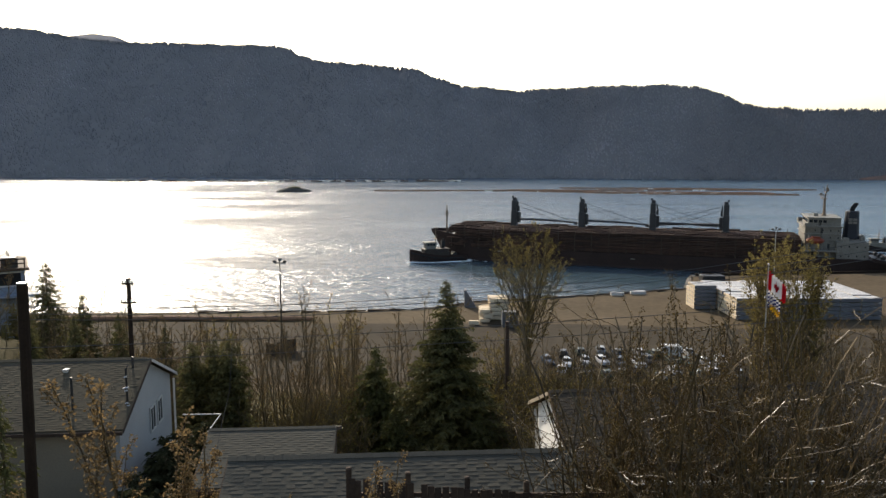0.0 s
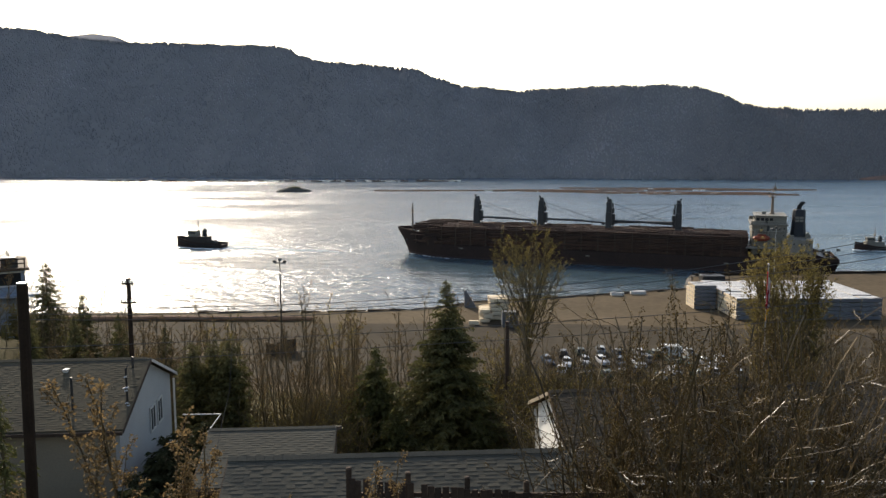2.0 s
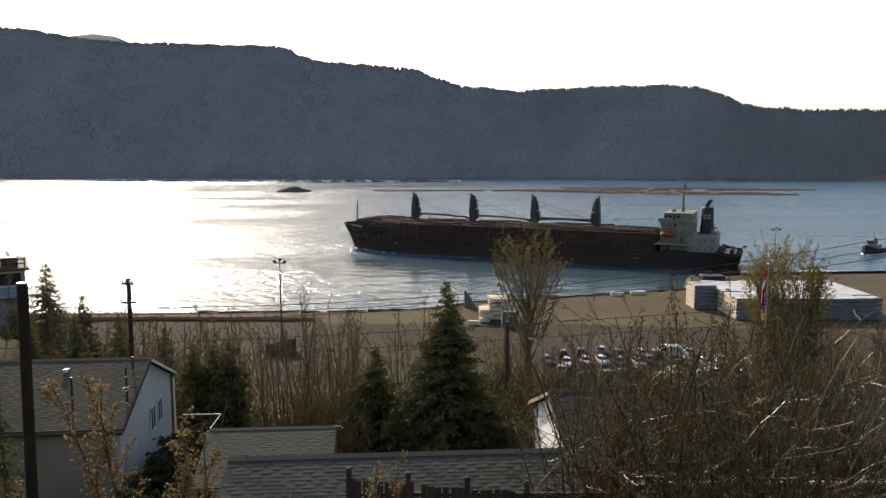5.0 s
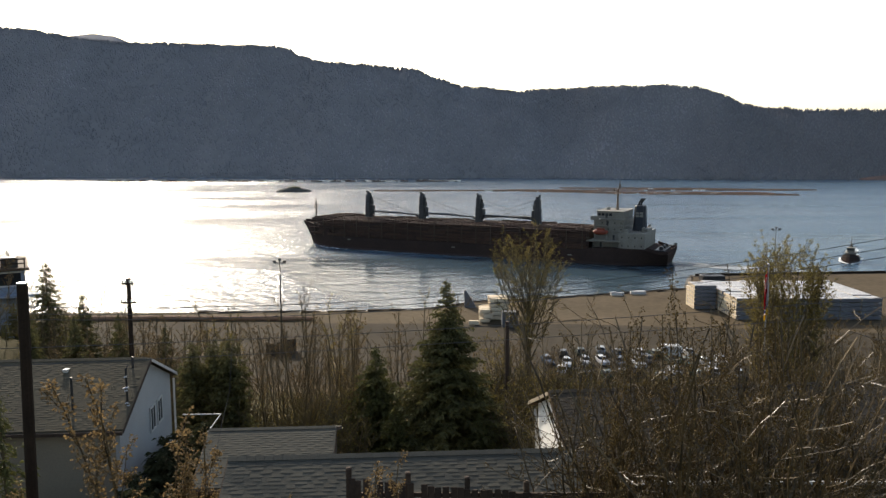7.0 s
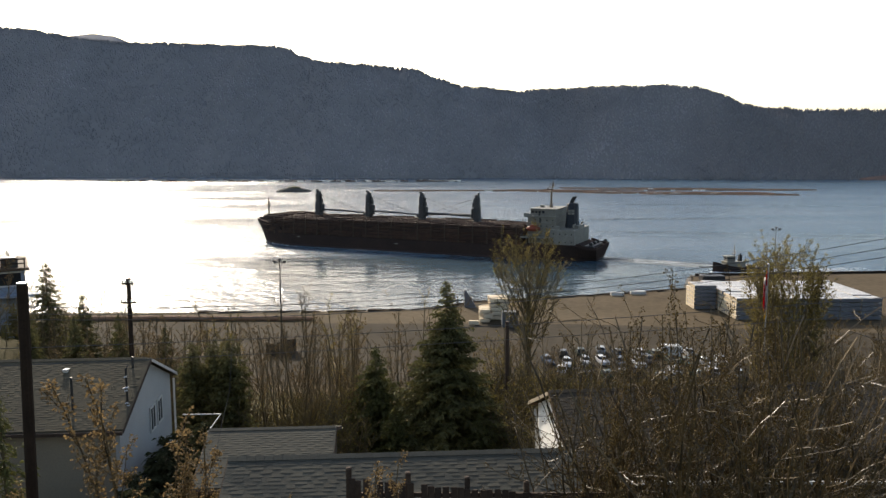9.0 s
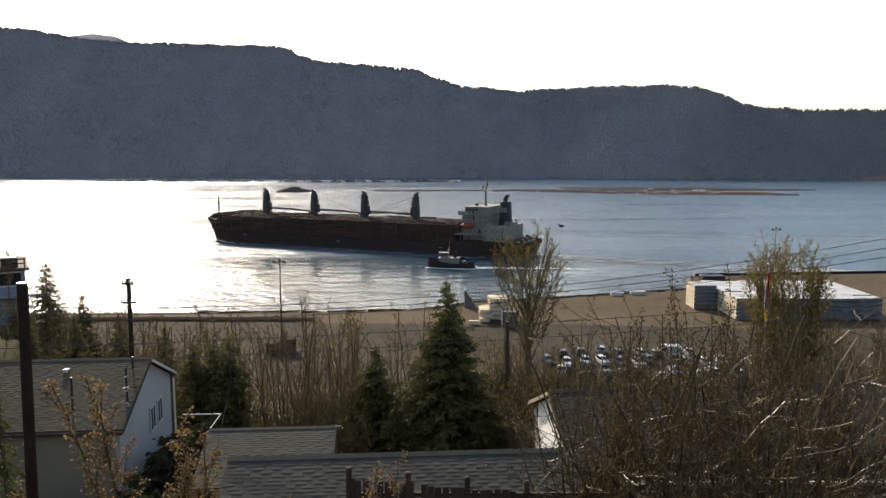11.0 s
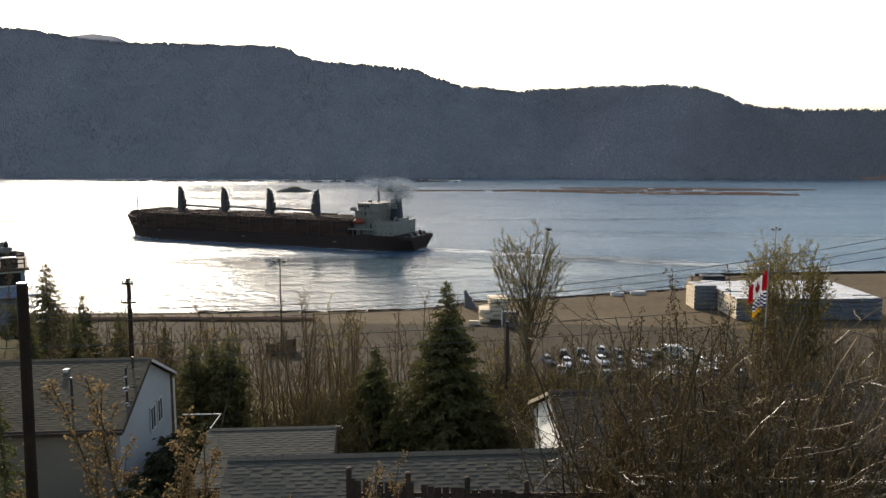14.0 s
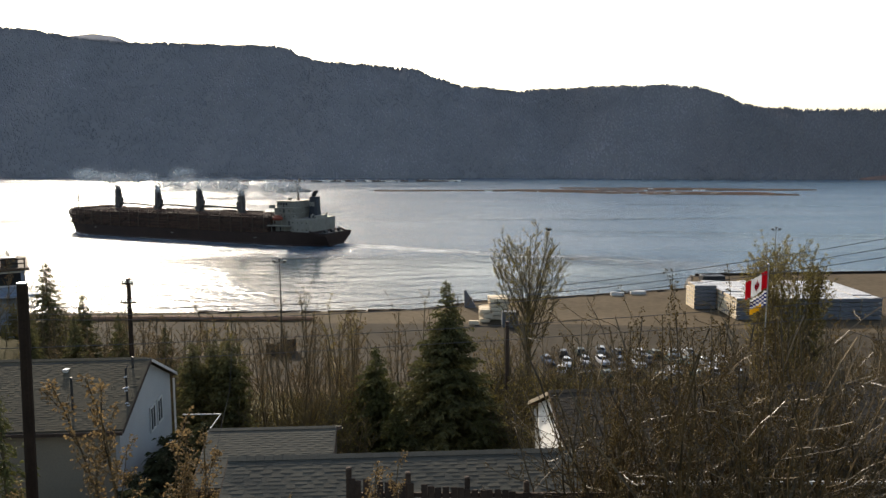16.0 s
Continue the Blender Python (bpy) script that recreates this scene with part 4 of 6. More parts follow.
def build_house(name, label, x0, x1, ya, yb, eave, ridge, base, wall, shingle, over=0.35, end=0.25, verge=TRIM, front=None):
    """A gabled house with its ridge along x; ya and yb are the eave lines."""
    h = thing(name, label, "house")
    ym = (ya + yb) / 2
    wa, wb, wx0, wx1 = ya + over, yb - over, x0 + end, x1 - end
    tz = eave + (ridge - eave) * over / (ym - ya) - 0.16
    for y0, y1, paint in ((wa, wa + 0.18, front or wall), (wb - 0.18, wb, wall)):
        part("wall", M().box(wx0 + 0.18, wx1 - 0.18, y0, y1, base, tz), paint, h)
    for x in (wx0, wx1 - 0.18):
        prof = [(wa, base), (wb, base), (wb, tz), (ym, ridge - 0.16), (wa, tz)]
        part("gable", M().loft([[(x, y, z) for y, z in prof], [(x + 0.18, y, z) for y, z in prof]], True, True), wall, h)
    roof = None
    for y, s in ((ya, 1), (yb, -1)):
        m = M()
        t = 0.10
        m.loft([[(x, y, eave - t), (x, ym, ridge - t), (x, ym, ridge), (x, y, eave)] for x in (x0, x1)], True, True)
        r = part("roof", m, shingle, h)
        if s == 1:
            roof = r
            ROOFS.append((r, shingle, x0, x1, ya, ym, eave, ridge))
    part("gutter", M().box(x0, x1, ya - 0.13, ya - 0.01, eave - 0.20, eave - 0.06), FENCEWOOD, h)
    part("gutter", M().box(x0, x1, yb + 0.01, yb + 0.13, eave - 0.20, eave - 0.06), FENCEWOOD, h)
    for x in (x0 - 0.03, x1):
        for y, s in ((ya, 1), (yb, -1)):
            m = M().loft([[(q, y, eave - 0.16), (q, ym, ridge - 0.16), (q, ym, ridge - 0.02), (q, y, eave - 0.02)] for q in (x, x + 0.03)], True, True)
            part("bargeboard", m, FENCEWOOD if s == 1 else verge, h)
    drop = 0.15 * (ridge - eave) / (ym - ya)
    prof = [(ym - 0.15, ridge - drop + 0.012), (ym, ridge + 0.012), (ym + 0.15, ridge - drop + 0.012), (ym + 0.15, ridge - drop + 0.03), (ym, ridge + 0.04), (ym - 0.15, ridge - drop + 0.03)]
    me = mesh_of("cap_shingle", M().loft([[(0, y, z) for y, z in prof], [(0.235, y, z) for y, z in prof]], True, True), shingle)
    for i in range(int((x1 - x0) / 0.24)):
        o = part("cap_shingle", me, shingle, h)
        o.location = (x0 + 0.24 * i, 0, 0.004 * (i % 2))
    return h


def window_part(h, c, w, d, tall, along_y=True):
    """A framed window on a wall that faces sideways (along_y) or forward."""
    def box(m, a0, a1, z0, z1, out):
        if along_y:
            return m.box(c[0] - out, c[0] + out, c[1] + a0, c[1] + a1, c[2] + z0, c[2] + z1)
        return m.box(c[0] + a0, c[0] + a1, c[1] - out, c[1] + out, c[2] + z0, c[2] + z1)
    m = M()
    for a0, a1, z0, z1 in ((-w / 2, w / 2, tall / 2, tall / 2 + 0.09), (-w / 2, w / 2, -tall / 2 - 0.09, -tall / 2), (-w / 2 - 0.09, -w / 2, -tall / 2 - 0.09, tall / 2 + 0.09), (w / 2, w / 2 + 0.09, -tall / 2 - 0.09, tall / 2 + 0.09), (-0.03, 0.03, -tall / 2, tall / 2)):
        box(m, a0, a1, z0, z1, d)
    win = part("window", m, TRIM, h)
    for a in (-w / 4, w / 4):
        part("pane", box(M(), a - w / 4 + 0.03, a + w / 4 - 0.03, -tall / 2, tall / 2, d * 0.5), GLASS, win)


def build_houses():
    # front darker than the gables: sky light is put into the wall colours
    a = build_house("stucco_house", "white stucco house with a weathered grey shingle roof", -27.0, -12.9, 29.0, 37.0, 33.35, 35.15, 29.4, SKYTINT, SHINGLE, front=SIDING)
    for y in (33.6, 34.7):
        window_part(a, (-13.14, y, 32.2), 0.62, 0.05, 1.0)
    m = M().tube([(-13.0, 36.75, 33.1), (-13.0, 36.75, 29.6)], 0.05, 6)
    part("downpipe", m, TRIM, a)
    for x, y, z in ((-16.25, 32.3, 34.85), (-19.4, 32.1, 34.78)):
        m = M().slab(x - 0.10, x + 0.10, y - 0.12, y + 0.12, z - 0.15, z + 0.03, 0.03)
        m.slab(x - 0.13, x + 0.13, y - 0.16, y + 0.13, z + 0.03, z + 0.07, 0.02)
        part("roof_vent", m, TRIM, a, "white square roof vent")
    m = M()
    for x, y0, n in ((-15.15, 30.0, 1.4), (-13.5, 32.4, 0.5)):
        z = 33.35 + (y0 - 29) * 0.45
        m.tube([(x, y0, z - 0.1), (x, y0, z + n)], 0.05, 6)
    part("vent_pipe", m, STEEL, a)
    m = M().tube([(-13.12, 30.35, 33.5), (-13.12, 30.35, 35.4), (-13.02, 30.3, 35.55)], 0.045, 6)
    mast = part("service_mast", m, STEEL, a, "dark service mast with bright fittings")
    for z, k in ((35.08, 0.05), (34.62, 0.11), (34.5, 0.05), (33.98, 0.06), (33.86, 0.12)):
        part("insulator", M().tube([(-13.12 - k, 30.25, z), (-13.12 + k, 30.25, z + 0.04)], [0.03, 0.045], 6), GALV, mast)

    a.matrix_basis = Matrix.Translation((-13.05, 33, 0)) @ pose(0, 0, 0, 0, 0, 4.5) @ Matrix.Translation((13.05, -33, 0))
    b = build_house("garage", "low garage with a grey shingle roof", -9.45, -4.35, 26.9, 33.1, 31.95, 33.05, 29.0, BROWNWALL, SHINGLE3, 0.3, 0.2, FENCEWOOD)
    b.matrix_basis = Matrix.Translation((-6.9, 30, 0)) @ pose(0, 0, 0, 0, 0, 4.0) @ Matrix.Translation((6.9, -30, 0))
    c = build_house("shed", "long low outbuilding with a grey shingle roof", -5.75, 3.6, 16.3, 23.7, 34.45, 36.05, 31.2, SIDING, SHINGLE3, 0.3, 0.2)
    c.matrix_basis = Matrix.Translation((-1, 20, 0)) @ pose(0, 0, 0, 0, 0, 4.0) @ Matrix.Translation((1, -20, 0))
    # back bargeboards take the duller stucco colour for shade on the trim
    d = build_house("white_house", "white house with a dark brown shingle roof", 3.75, 16.2, 23.1, 29.7, 34.3, 35.75, 30.6, WHITESIDING, SHINGLE2, 0.4, 0.3, SIDING, BROWNWALL)
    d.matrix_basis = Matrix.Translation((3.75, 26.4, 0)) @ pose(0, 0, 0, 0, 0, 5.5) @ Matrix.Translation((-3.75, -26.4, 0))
    m = M().tube([(3.95, 29.4, 34.05), (3.95, 29.2, 33.6), (4.0, 29.1, 31)], 0.05, 6)
    part("downpipe", m, TRIM, d)

    e = thing("blue_house", "blue-grey house with a flat roof terrace", "house", pose(-38.6, 70, 0, 0, 0, 30))
    gz = ground(-43, 74) - 1.5
    part("wall", M().box(-9, 0, 0, 8, gz, 33.35), BLUEGREY, e)
    part("roof", M().slab(-9.3, 0.35, -0.5, 8.3, 33.35, 33.6, 0.05), FENCEWOOD, e)
    w = part("window", M().box(-2.3, -0.35, -0.06, 0.03, 32.0, 33.1), GLASS, e)
    part("window_frame", M().box(-2.4, -0.25, -0.05, 0.04, 31.85, 31.98).box(-2.4, -0.25, -0.05, 0.04, 33.12, 33.22), TRIM, w)
    part("balcony", M().slab(-6, 1.0, -1.3, 0.0, 31.0, 31.2, 0.03), BLUEGREY, e)
    m = M()
    for i in range(7):
        m.tube([(-9 + 1.5 * i, -0.3, 33.6), (-9 + 1.5 * i, -0.3, 34.4)], 0.05, 4)
    m.tube([(-9, -0.3, 34.4), (0.1, -0.3, 34.4)], 0.07, 4)
    m.tube([(-9, -0.3, 34.0), (0.1, -0.3, 34.0)], 0.05, 4)
    part("rail", m, POLEWOOD, e)
    for x in (-1.2, -3.0):
        part("planter", M().slab(x - 0.7, x + 0.7, 0.2, 1.4, 33.6, 34.5, 0.15), STEEL, e)

    f = thing("board_fence", "weathered brown board fence on the bank", "fence")
    me = mesh_of("board", M().slab(-0.065, 0.065, -0.012, 0.012, 0, 1.78, 0.01), FENCEWOOD)
    rng = random.Random(2)
    for i in range(42):
        x = -1.82 + 0.145 * i
        if i in (3, 9):
            continue
        o = part("board", me, FENCEWOOD, f)
        o.location = (x, 14.5 + 0.02 * math.sin(i), 35.98 + rng.uniform(-0.03, 0.02) - 0.012 * i)
        o.rotation_euler = (0, radians(rng.uniform(-0.6, 0.6)), 0)
    for i in range(6):
        z = 37.97 - 0.012 * 8 * i
        part("post", M().slab(-1.93 + 1.18 * i, -1.82 + 1.18 * i, 14.53, 14.64, 35.8, z, 0.02), FENCEWOOD, f)
    part("rail", M().box(-1.9, 4.1, 14.56, 14.6, 36.4, 36.5).box(-1.9, 4.1, 14.56, 14.6, 37.35, 37.44), FENCEWOOD, f)

    r = thing("white_rail", "white painted porch handrail by the house", "railing")
    part("top_rail", M().slab(5.2, 14.5, 20.95, 21.05, 34.72, 34.80, 0.01), TRIM, r)
    for i in range(8):
        part("post", M().slab(5.3 + 1.3 * i, 5.38 + 1.3 * i, 20.96, 21.04, 31.0, 34.72, 0.01), FENCEWOOD, r)
    r = thing("pipe_rail", "thin white handrail behind the garage", "railing")
    part("tube", M().tube([(-11.25, 32.0, 32.9), (-9.6, 32.0, 32.93), (-9.75, 30.6, 32.65)], 0.028, 6), TRIM, r)
    for x, y, z in ((-11.2, 32.0, 32.9), (-9.6, 32.0, 32.93)):
        part("post", M().tube([(x, y, z), (x, y, 29)], 0.03, 6), POLEWOOD, r)


# ---- poles and cables ----
def build_poles():
    p = thing("utility_pole", "dark wooden utility pole with a flat capped top", "pole", group="utility poles")
    part("shaft", M().tube([(-11.9, 21, 30.5), (-11.68, 21, 40.55)], [0.17, 0.145], 10), POLEWOOD, p)
    part("cap", M().tube([(-11.68, 21, 40.55), (-11.68, 21, 40.585)], 0.15, 10), GALV, p)
    q = thing("utility_pole", "wooden utility pole with two short crossarms", "pole", group="utility poles")
    part("shaft", M().tube([(-18.75, 45, 25), (-18.7, 45, 36.7)], [0.17, 0.13], 8), POLEWOOD, q)
    for z, w in ((36.35, 0.34), (35.2, 0.45)):
        arm = part("crossarm", M().slab(-18.7 - w, -18.7 + w, 44.82, 44.92, z, z + 0.11, 0.01), POLEWOOD, q)
        for k in (-1, -0.4, 0.4, 1):
            part("insulator", M().tube([(-18.7 + k * (w - 0.06), 44.87, z + 0.11), (-18.7 + k * (w - 0.06), 44.87, z + 0.27)], [0.05, 0.03], 6), GALV, arm)
    s = thing("utility_pole", "short brown utility pole among bare trees", "pole", group="utility poles")
    part("shaft", M().tube([(3.9, 45, 25), (3.85, 45, 34.1)], [0.15, 0.12], 8), FENCEWOOD, s)
    s = thing("utility_pole", "slim brown utility pole by the yard", "pole", group="utility poles")
    part("shaft", M().tube([(29.8, 60, 18), (29.77, 60, 34.9)], [0.16, 0.12], 8), FENCEWOOD, s)
    for y, a, b, c, x0, x1, r in ((24, 39.64, 0.0777, 0.00387, -30, 30, 0.011), (24.3, 39.38, 0.0752, 0.00343, -30, 30, 0.011), (24.6, 39.14, 0.0718, 0.00309, -30, 30, 0.012), (30, 37.157, 0.059, 0.00076, -30, 30, 0.015), (30.5, 36.43, 0.0603, 0.00046, -30, 30, 0.014)):
        xs = [x0 + (x1 - x0) * i / 30 for i in range(31)]
        t = thing("overhead_cable", "dark overhead cable sagging between poles", "cable", group="overhead cables")
        part("strand", M().tube([(x, y, a + b * x + c * x * x) for x in xs], r, 5), CABLE, t)
    t = thing("overhead_cable", "dark service cable running down to the garage", "cable", group="overhead cables")
    part("strand", M().tube([(-9.2, 33, 36.6), (-8.9, 31, 34.3), (-8.75, 29, 33.3), (-8.5, 27, 32.3)], 0.011, 5), RUBBER, t)
    for x, y, top, base in ((-30.95, 144, 23.6, 4), (89.0, 204, 23.7, 4)):
        t = thing("yard_light_mast", "tall slim yard floodlight mast", "light mast", group="yard light masts")
        part("shaft", M().tube([(x, y, base), (x, y, top)], [0.2, 0.10], 8), GALV if x > 0 else STEEL, t)
        part("crossarm", M().slab(x - 1.1, x + 1.1, y - 0.1, y + 0.1, top - 0.5, top - 0.3, 0.02), STEEL, t)
        for dx in (-1.0, 0.95):
            part("floodlight", M().slab(x + dx - 0.3, x + dx + 0.3, y - 0.4, y + 0.3, top - 0.3, top + 0.1, 0.05), STEEL, t)
        part("upper_light", M().slab(x - 0.22, x + 0.22, y - 0.3, y + 0.3, top, top + 0.5, 0.05), STEEL, t)


# ---- the timber yard ----
def build_stack(x0, x1, y0, y1, layers, label, side=None, loose=0.015, top=WRAP):
    s = thing("lumber_stack", label, "lumber stack", pose(0, 0, 4.05), group="lumber stacks")
    rng = random.Random(int(x0 * 7))
    nx, ny = max(1, round((x1 - x0) / 4.9)), max(1, round((y1 - y0) / 1.25))
    dx, dy = (x1 - x0) / nx, (y1 - y0) / ny
    m = M().slab(-dx / 2 + 0.06, dx / 2 - 0.06, -dy / 2 + 0.07, dy / 2 - 0.07, 0.16, 1.02, 0.05)
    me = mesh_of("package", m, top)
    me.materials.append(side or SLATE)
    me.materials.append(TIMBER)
    # white wrap's shaded sides and sun-warmed ends are put into the face colours
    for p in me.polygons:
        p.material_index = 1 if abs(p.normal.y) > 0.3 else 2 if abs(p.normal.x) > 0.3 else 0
    be = mesh_of("bolster", M().box(-0.06, 0.06, -dy / 2, dy / 2, 0, 0.16), TIMBER)
    for i in range(nx):
        for j in range(ny):
            for k in range(layers - (1 if rng.random() < 0.04 else 0)):
                if k >= layers - 2 or i == 0 or j == 0 or i == nx - 1:
                    o = part("package", me, top, s)
                    o.location = (x0 + (i + 0.5) * dx + rng.uniform(-loose, loose), y0 + (j + 0.5) * dy, 1.05 * k + (rng.uniform(-0.0, 0.10) if k == layers - 1 else 0))
                    if i == 0:
                        part("bolster", be, TIMBER, o).location = (-dx / 2 + 0.5, 0, 0)


def build_car(color, label):
    c = thing("car", label, "car", group="parked cars")
    m = M()
    prof = [(-2.1, 0.35), (-2.15, 0.8), (-2.0, 0.95), (-0.9, 1.0), (0.95, 1.0), (1.9, 0.82), (2.1, 0.65), (2.1, 0.3)]
    m.loft([[(x, y, 0.3 + (z - 0.3) * k) for x, z in prof] for y, k in ((-0.86, 0.85), (-0.82, 1), (0.82, 1), (0.86, 0.85))], True, True)
    body = part("body", m, color, c)
    m = M()
    m.loft([[(-1.75, -0.76, 0.97), (0.95, -0.76, 0.97), (0.95, 0.76, 0.97), (-1.75, 0.76, 0.97)], [(-1.35, -0.6, 1.42), (0.2, -0.6, 1.42), (0.2, 0.6, 1.42), (-1.35, 0.6, 1.42)]], True, True)
    part("glasshouse", m, GLASS, body)
    part("roof", M().slab(-1.38, 0.24, -0.62, 0.62, 1.41, 1.47, 0.03), color, body)
    me = mesh_of("wheel", M().tube([(0, -0.1, 0), (0, 0.1, 0)], 0.32, 10), RUBBER)
    for x in (-1.3, 1.3):
        for y in (-0.78, 0.78):
            part("wheel", me, RUBBER, c).location = (x, y, 0.32)
    for y in (-0.6, 0.6):
        part("headlight", M().box(2.06, 2.13, y - 0.16, y + 0.16, 0.58, 0.7), GALV, c)
    return c


def build_van():
    c = thing("van", "white delivery van driving across the yard", "van")
    paint = mat("white van paint", (0.62, 0.62, 0.60), (0.52, 0.52, 0.50), 1.0, 12.0, 0.35, bump=0)
    m = M()
    prof = [(-2.7, 0.45), (-2.75, 2.2), (-2.6, 2.4), (1.0, 2.4), (1.6, 1.45), (2.5, 1.2), (2.65, 0.9), (2.65, 0.4)]
    m.loft([[(x, y, z) for x, z in prof] for y in (-0.98, 0.98)], True, True)
    body = part("body", m, paint, c)
    part("windscreen", M().loft([[(1.06, y, 2.3), (1.62, y, 1.45), (1.64, y, 1.47), (1.09, y, 2.32)] for y in (-0.85, 0.85)], True, True), GLASS, body)
    for y in (-0.99, 0.99):
        part("side_window", M().box(0.2, 1.05, y - 0.012, y + 0.012, 1.45, 2.1), GLASS, body)
    me = mesh_of("wheel", M().tube([(0, -0.13, 0), (0, 0.13, 0)], 0.38, 12), RUBBER)
    for x in (-1.7, 1.7):
        for y in (-0.88, 0.88):
            part("wheel", me, RUBBER, c).location = (x, y, 0.38)
    return c


def build_yard():
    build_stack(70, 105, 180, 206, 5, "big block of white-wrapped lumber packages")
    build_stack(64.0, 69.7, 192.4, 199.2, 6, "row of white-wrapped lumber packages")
    # these small stacks are cream all over, warm sunlight included in the colour
    build_stack(11.2, 15.6, 180, 185, 5, "tall uneven stack of pale lumber packages", TIMBER, 0.45, TIMBER)
    build_stack(8.9, 11.4, 177, 183.4, 3, "low stack of pale lumber packages", TIMBER, 0.5, TIMBER)
    build_stack(6.2, 8.7, 173.5, 175.5, 1, "single layer of pale boards on bolsters", TIMBER, 0.4, TIMBER)
    paints = []
    for n, col in (("white", (0.42, 0.42, 0.42)), ("silver", (0.2, 0.21, 0.22)), ("dark green", (0.03, 0.045, 0.035)), ("grey-blue", (0.06, 0.075, 0.10)), ("black", (0.02, 0.02, 0.022))):
        paints.append(build_car(mat(n + " car paint", col, tuple(c * 0.9 for c in col), 1.0, 20.0, 0.25, bump=0), "small " + n + " car parked in the yard"))
    rng = random.Random(8)
    spots = [(22 + 3.4 * i + rng.uniform(-0.5, 0.5), 134.5 + rng.uniform(-2, 2), 90 + rng.uniform(-14, 14)) for i in range(10)] + [(20 + 3.3 * i + rng.uniform(-0.5, 0.5), 142 + rng.uniform(-1.5, 1.5), -90 + rng.uniform(-12, 12)) for i in range(11)] + [(24 + 3.6 * i + rng.uniform(-0.6, 0.6), 149 + rng.uniform(-1.5, 1.5), 90 + rng.uniform(-12, 12)) for i in range(8)]
    for i, (x, y, a) in enumerate(spots):
        m = pose(x, y, 4.05, 0, 0, a)
        if i < len(paints):
            paints[i].matrix_basis = m
        else:
            copy_thing(paints[rng.choice((0, 0, 1, 1, 2, 3, 4))], m)
    rng = random.Random(21)
    for k in range(7):
        x = -92 + 8.2 * k
        t = thing("beach_log", "long brown log lying along the yard edge", "log", group="beach logs")
        part("trunk", M().tube([(x, 180 + rng.uniform(-0.5, 0.5), 4.55), (x + 6, 180 + rng.uniform(-0.5, 0.5), 4.6), (x + 12, 180.2, 4.5)], [0.62, 0.6, 0.45], 8), BOOMLOG, t)
    for x, y, n in ((47, 211, 3.6), (53, 213, 4.2)):
        t = thing("timber_pallet", "low pale pallet of boards at the yard edge", "pallet", group="timber pallets")
        part("boards", M().slab(x, x + n, y, y + 1.5, 4.15, 5.0, 0.05), WRAP, t)
        part("skid", M().box(x + 0.2, x + n - 0.2, y + 0.1, y + 1.4, 4.0, 4.15), TIMBER, t)
    for k in range(26):
        x = -62 + 5.4 * k + rng.uniform(-1, 1)
        y = along(EDGE, x) - rng.uniform(0.6, 1.6)
        t = thing("driftwood_log", "dark weathered driftwood log at the water's edge", "log", group="driftwood logs")
        n = rng.uniform(4, 8)
        part("trunk", M().tube([(x, y, 4.25), (x + n, along(EDGE, x + n) - rng.uniform(0.6, 1.6), 4.3)], [rng.uniform(0.18, 0.32), 0.16], 7), FENCEWOOD, t)
    t = thing("fallen_log", "thick brown log lying across the foot of the slope", "log")
    part("trunk", M().tube([(-22.6, 112, 6.6), (-18, 112.4, 6.7), (-14.8, 112, 6.6)], [0.36, 0.34, 0.28], 9), LOG, t)
    for x, y, w, h in ((-35.0, 148, 2.2, 2.2), (-32.4, 149, 2.8, 3.0)):
        t = thing("equipment_box", "dark steel equipment box near the light mast", "container", group="equipment boxes")
        part("body", M().slab(x, x + w, y, y + 2.4, 4.1, 4.1 + h, 0.06), POLEWOOD, t)
        part("door", M().box(x + 0.3, x + w - 0.3, y - 0.03, y - 0.002, 4.2, 4.0 + h), STEEL, t)
    t = thing("dark_container", "dark grey container beside the lumber", "container")
    part("body", M().slab(13.6, 17.2, 172.5, 175, 4.05, 7.6, 0.06), SLATE, t)
    for k in range(5):
        part("rib", M().box(13.9 + 0.7 * k, 14.0 + 0.7 * k, 172.44, 172.5, 4.2, 7.5), SLATE, t)
    t = thing("hopper", "blue-grey steel hopper near the water", "hopper")
    part("bin", M().loft([[(5.6, 195, 4.0), (8.6, 195, 4.0), (8.6, 197, 4.0), (5.6, 197, 4.0)], [(5.5, 195, 8.6), (5.9, 195, 8.6), (5.9, 197, 8.6), (5.5, 197, 8.6)]], True, True), SLATE, t)
    t = thing("bull_rail", "dark timber kerb along the dock edge", "kerb", kind="structure")
    for i in range(40):
        x = 82 + 4.1 * i
        part("timber", M().slab(x, x + 4.0, along(EDGE, x + 2) - 1.2, along(EDGE, x + 2) - 0.7, 4.0, 4.75, 0.04), POLEWOOD, t)
    # a plain steel box stands in for the low dark heap
    t = thing("dark_skip", "low dark heap at the dock corner", "skip")
    part("box", M().slab(81, 88, 236, 240, 4.0, 5.6, 0.1), STEEL, t)


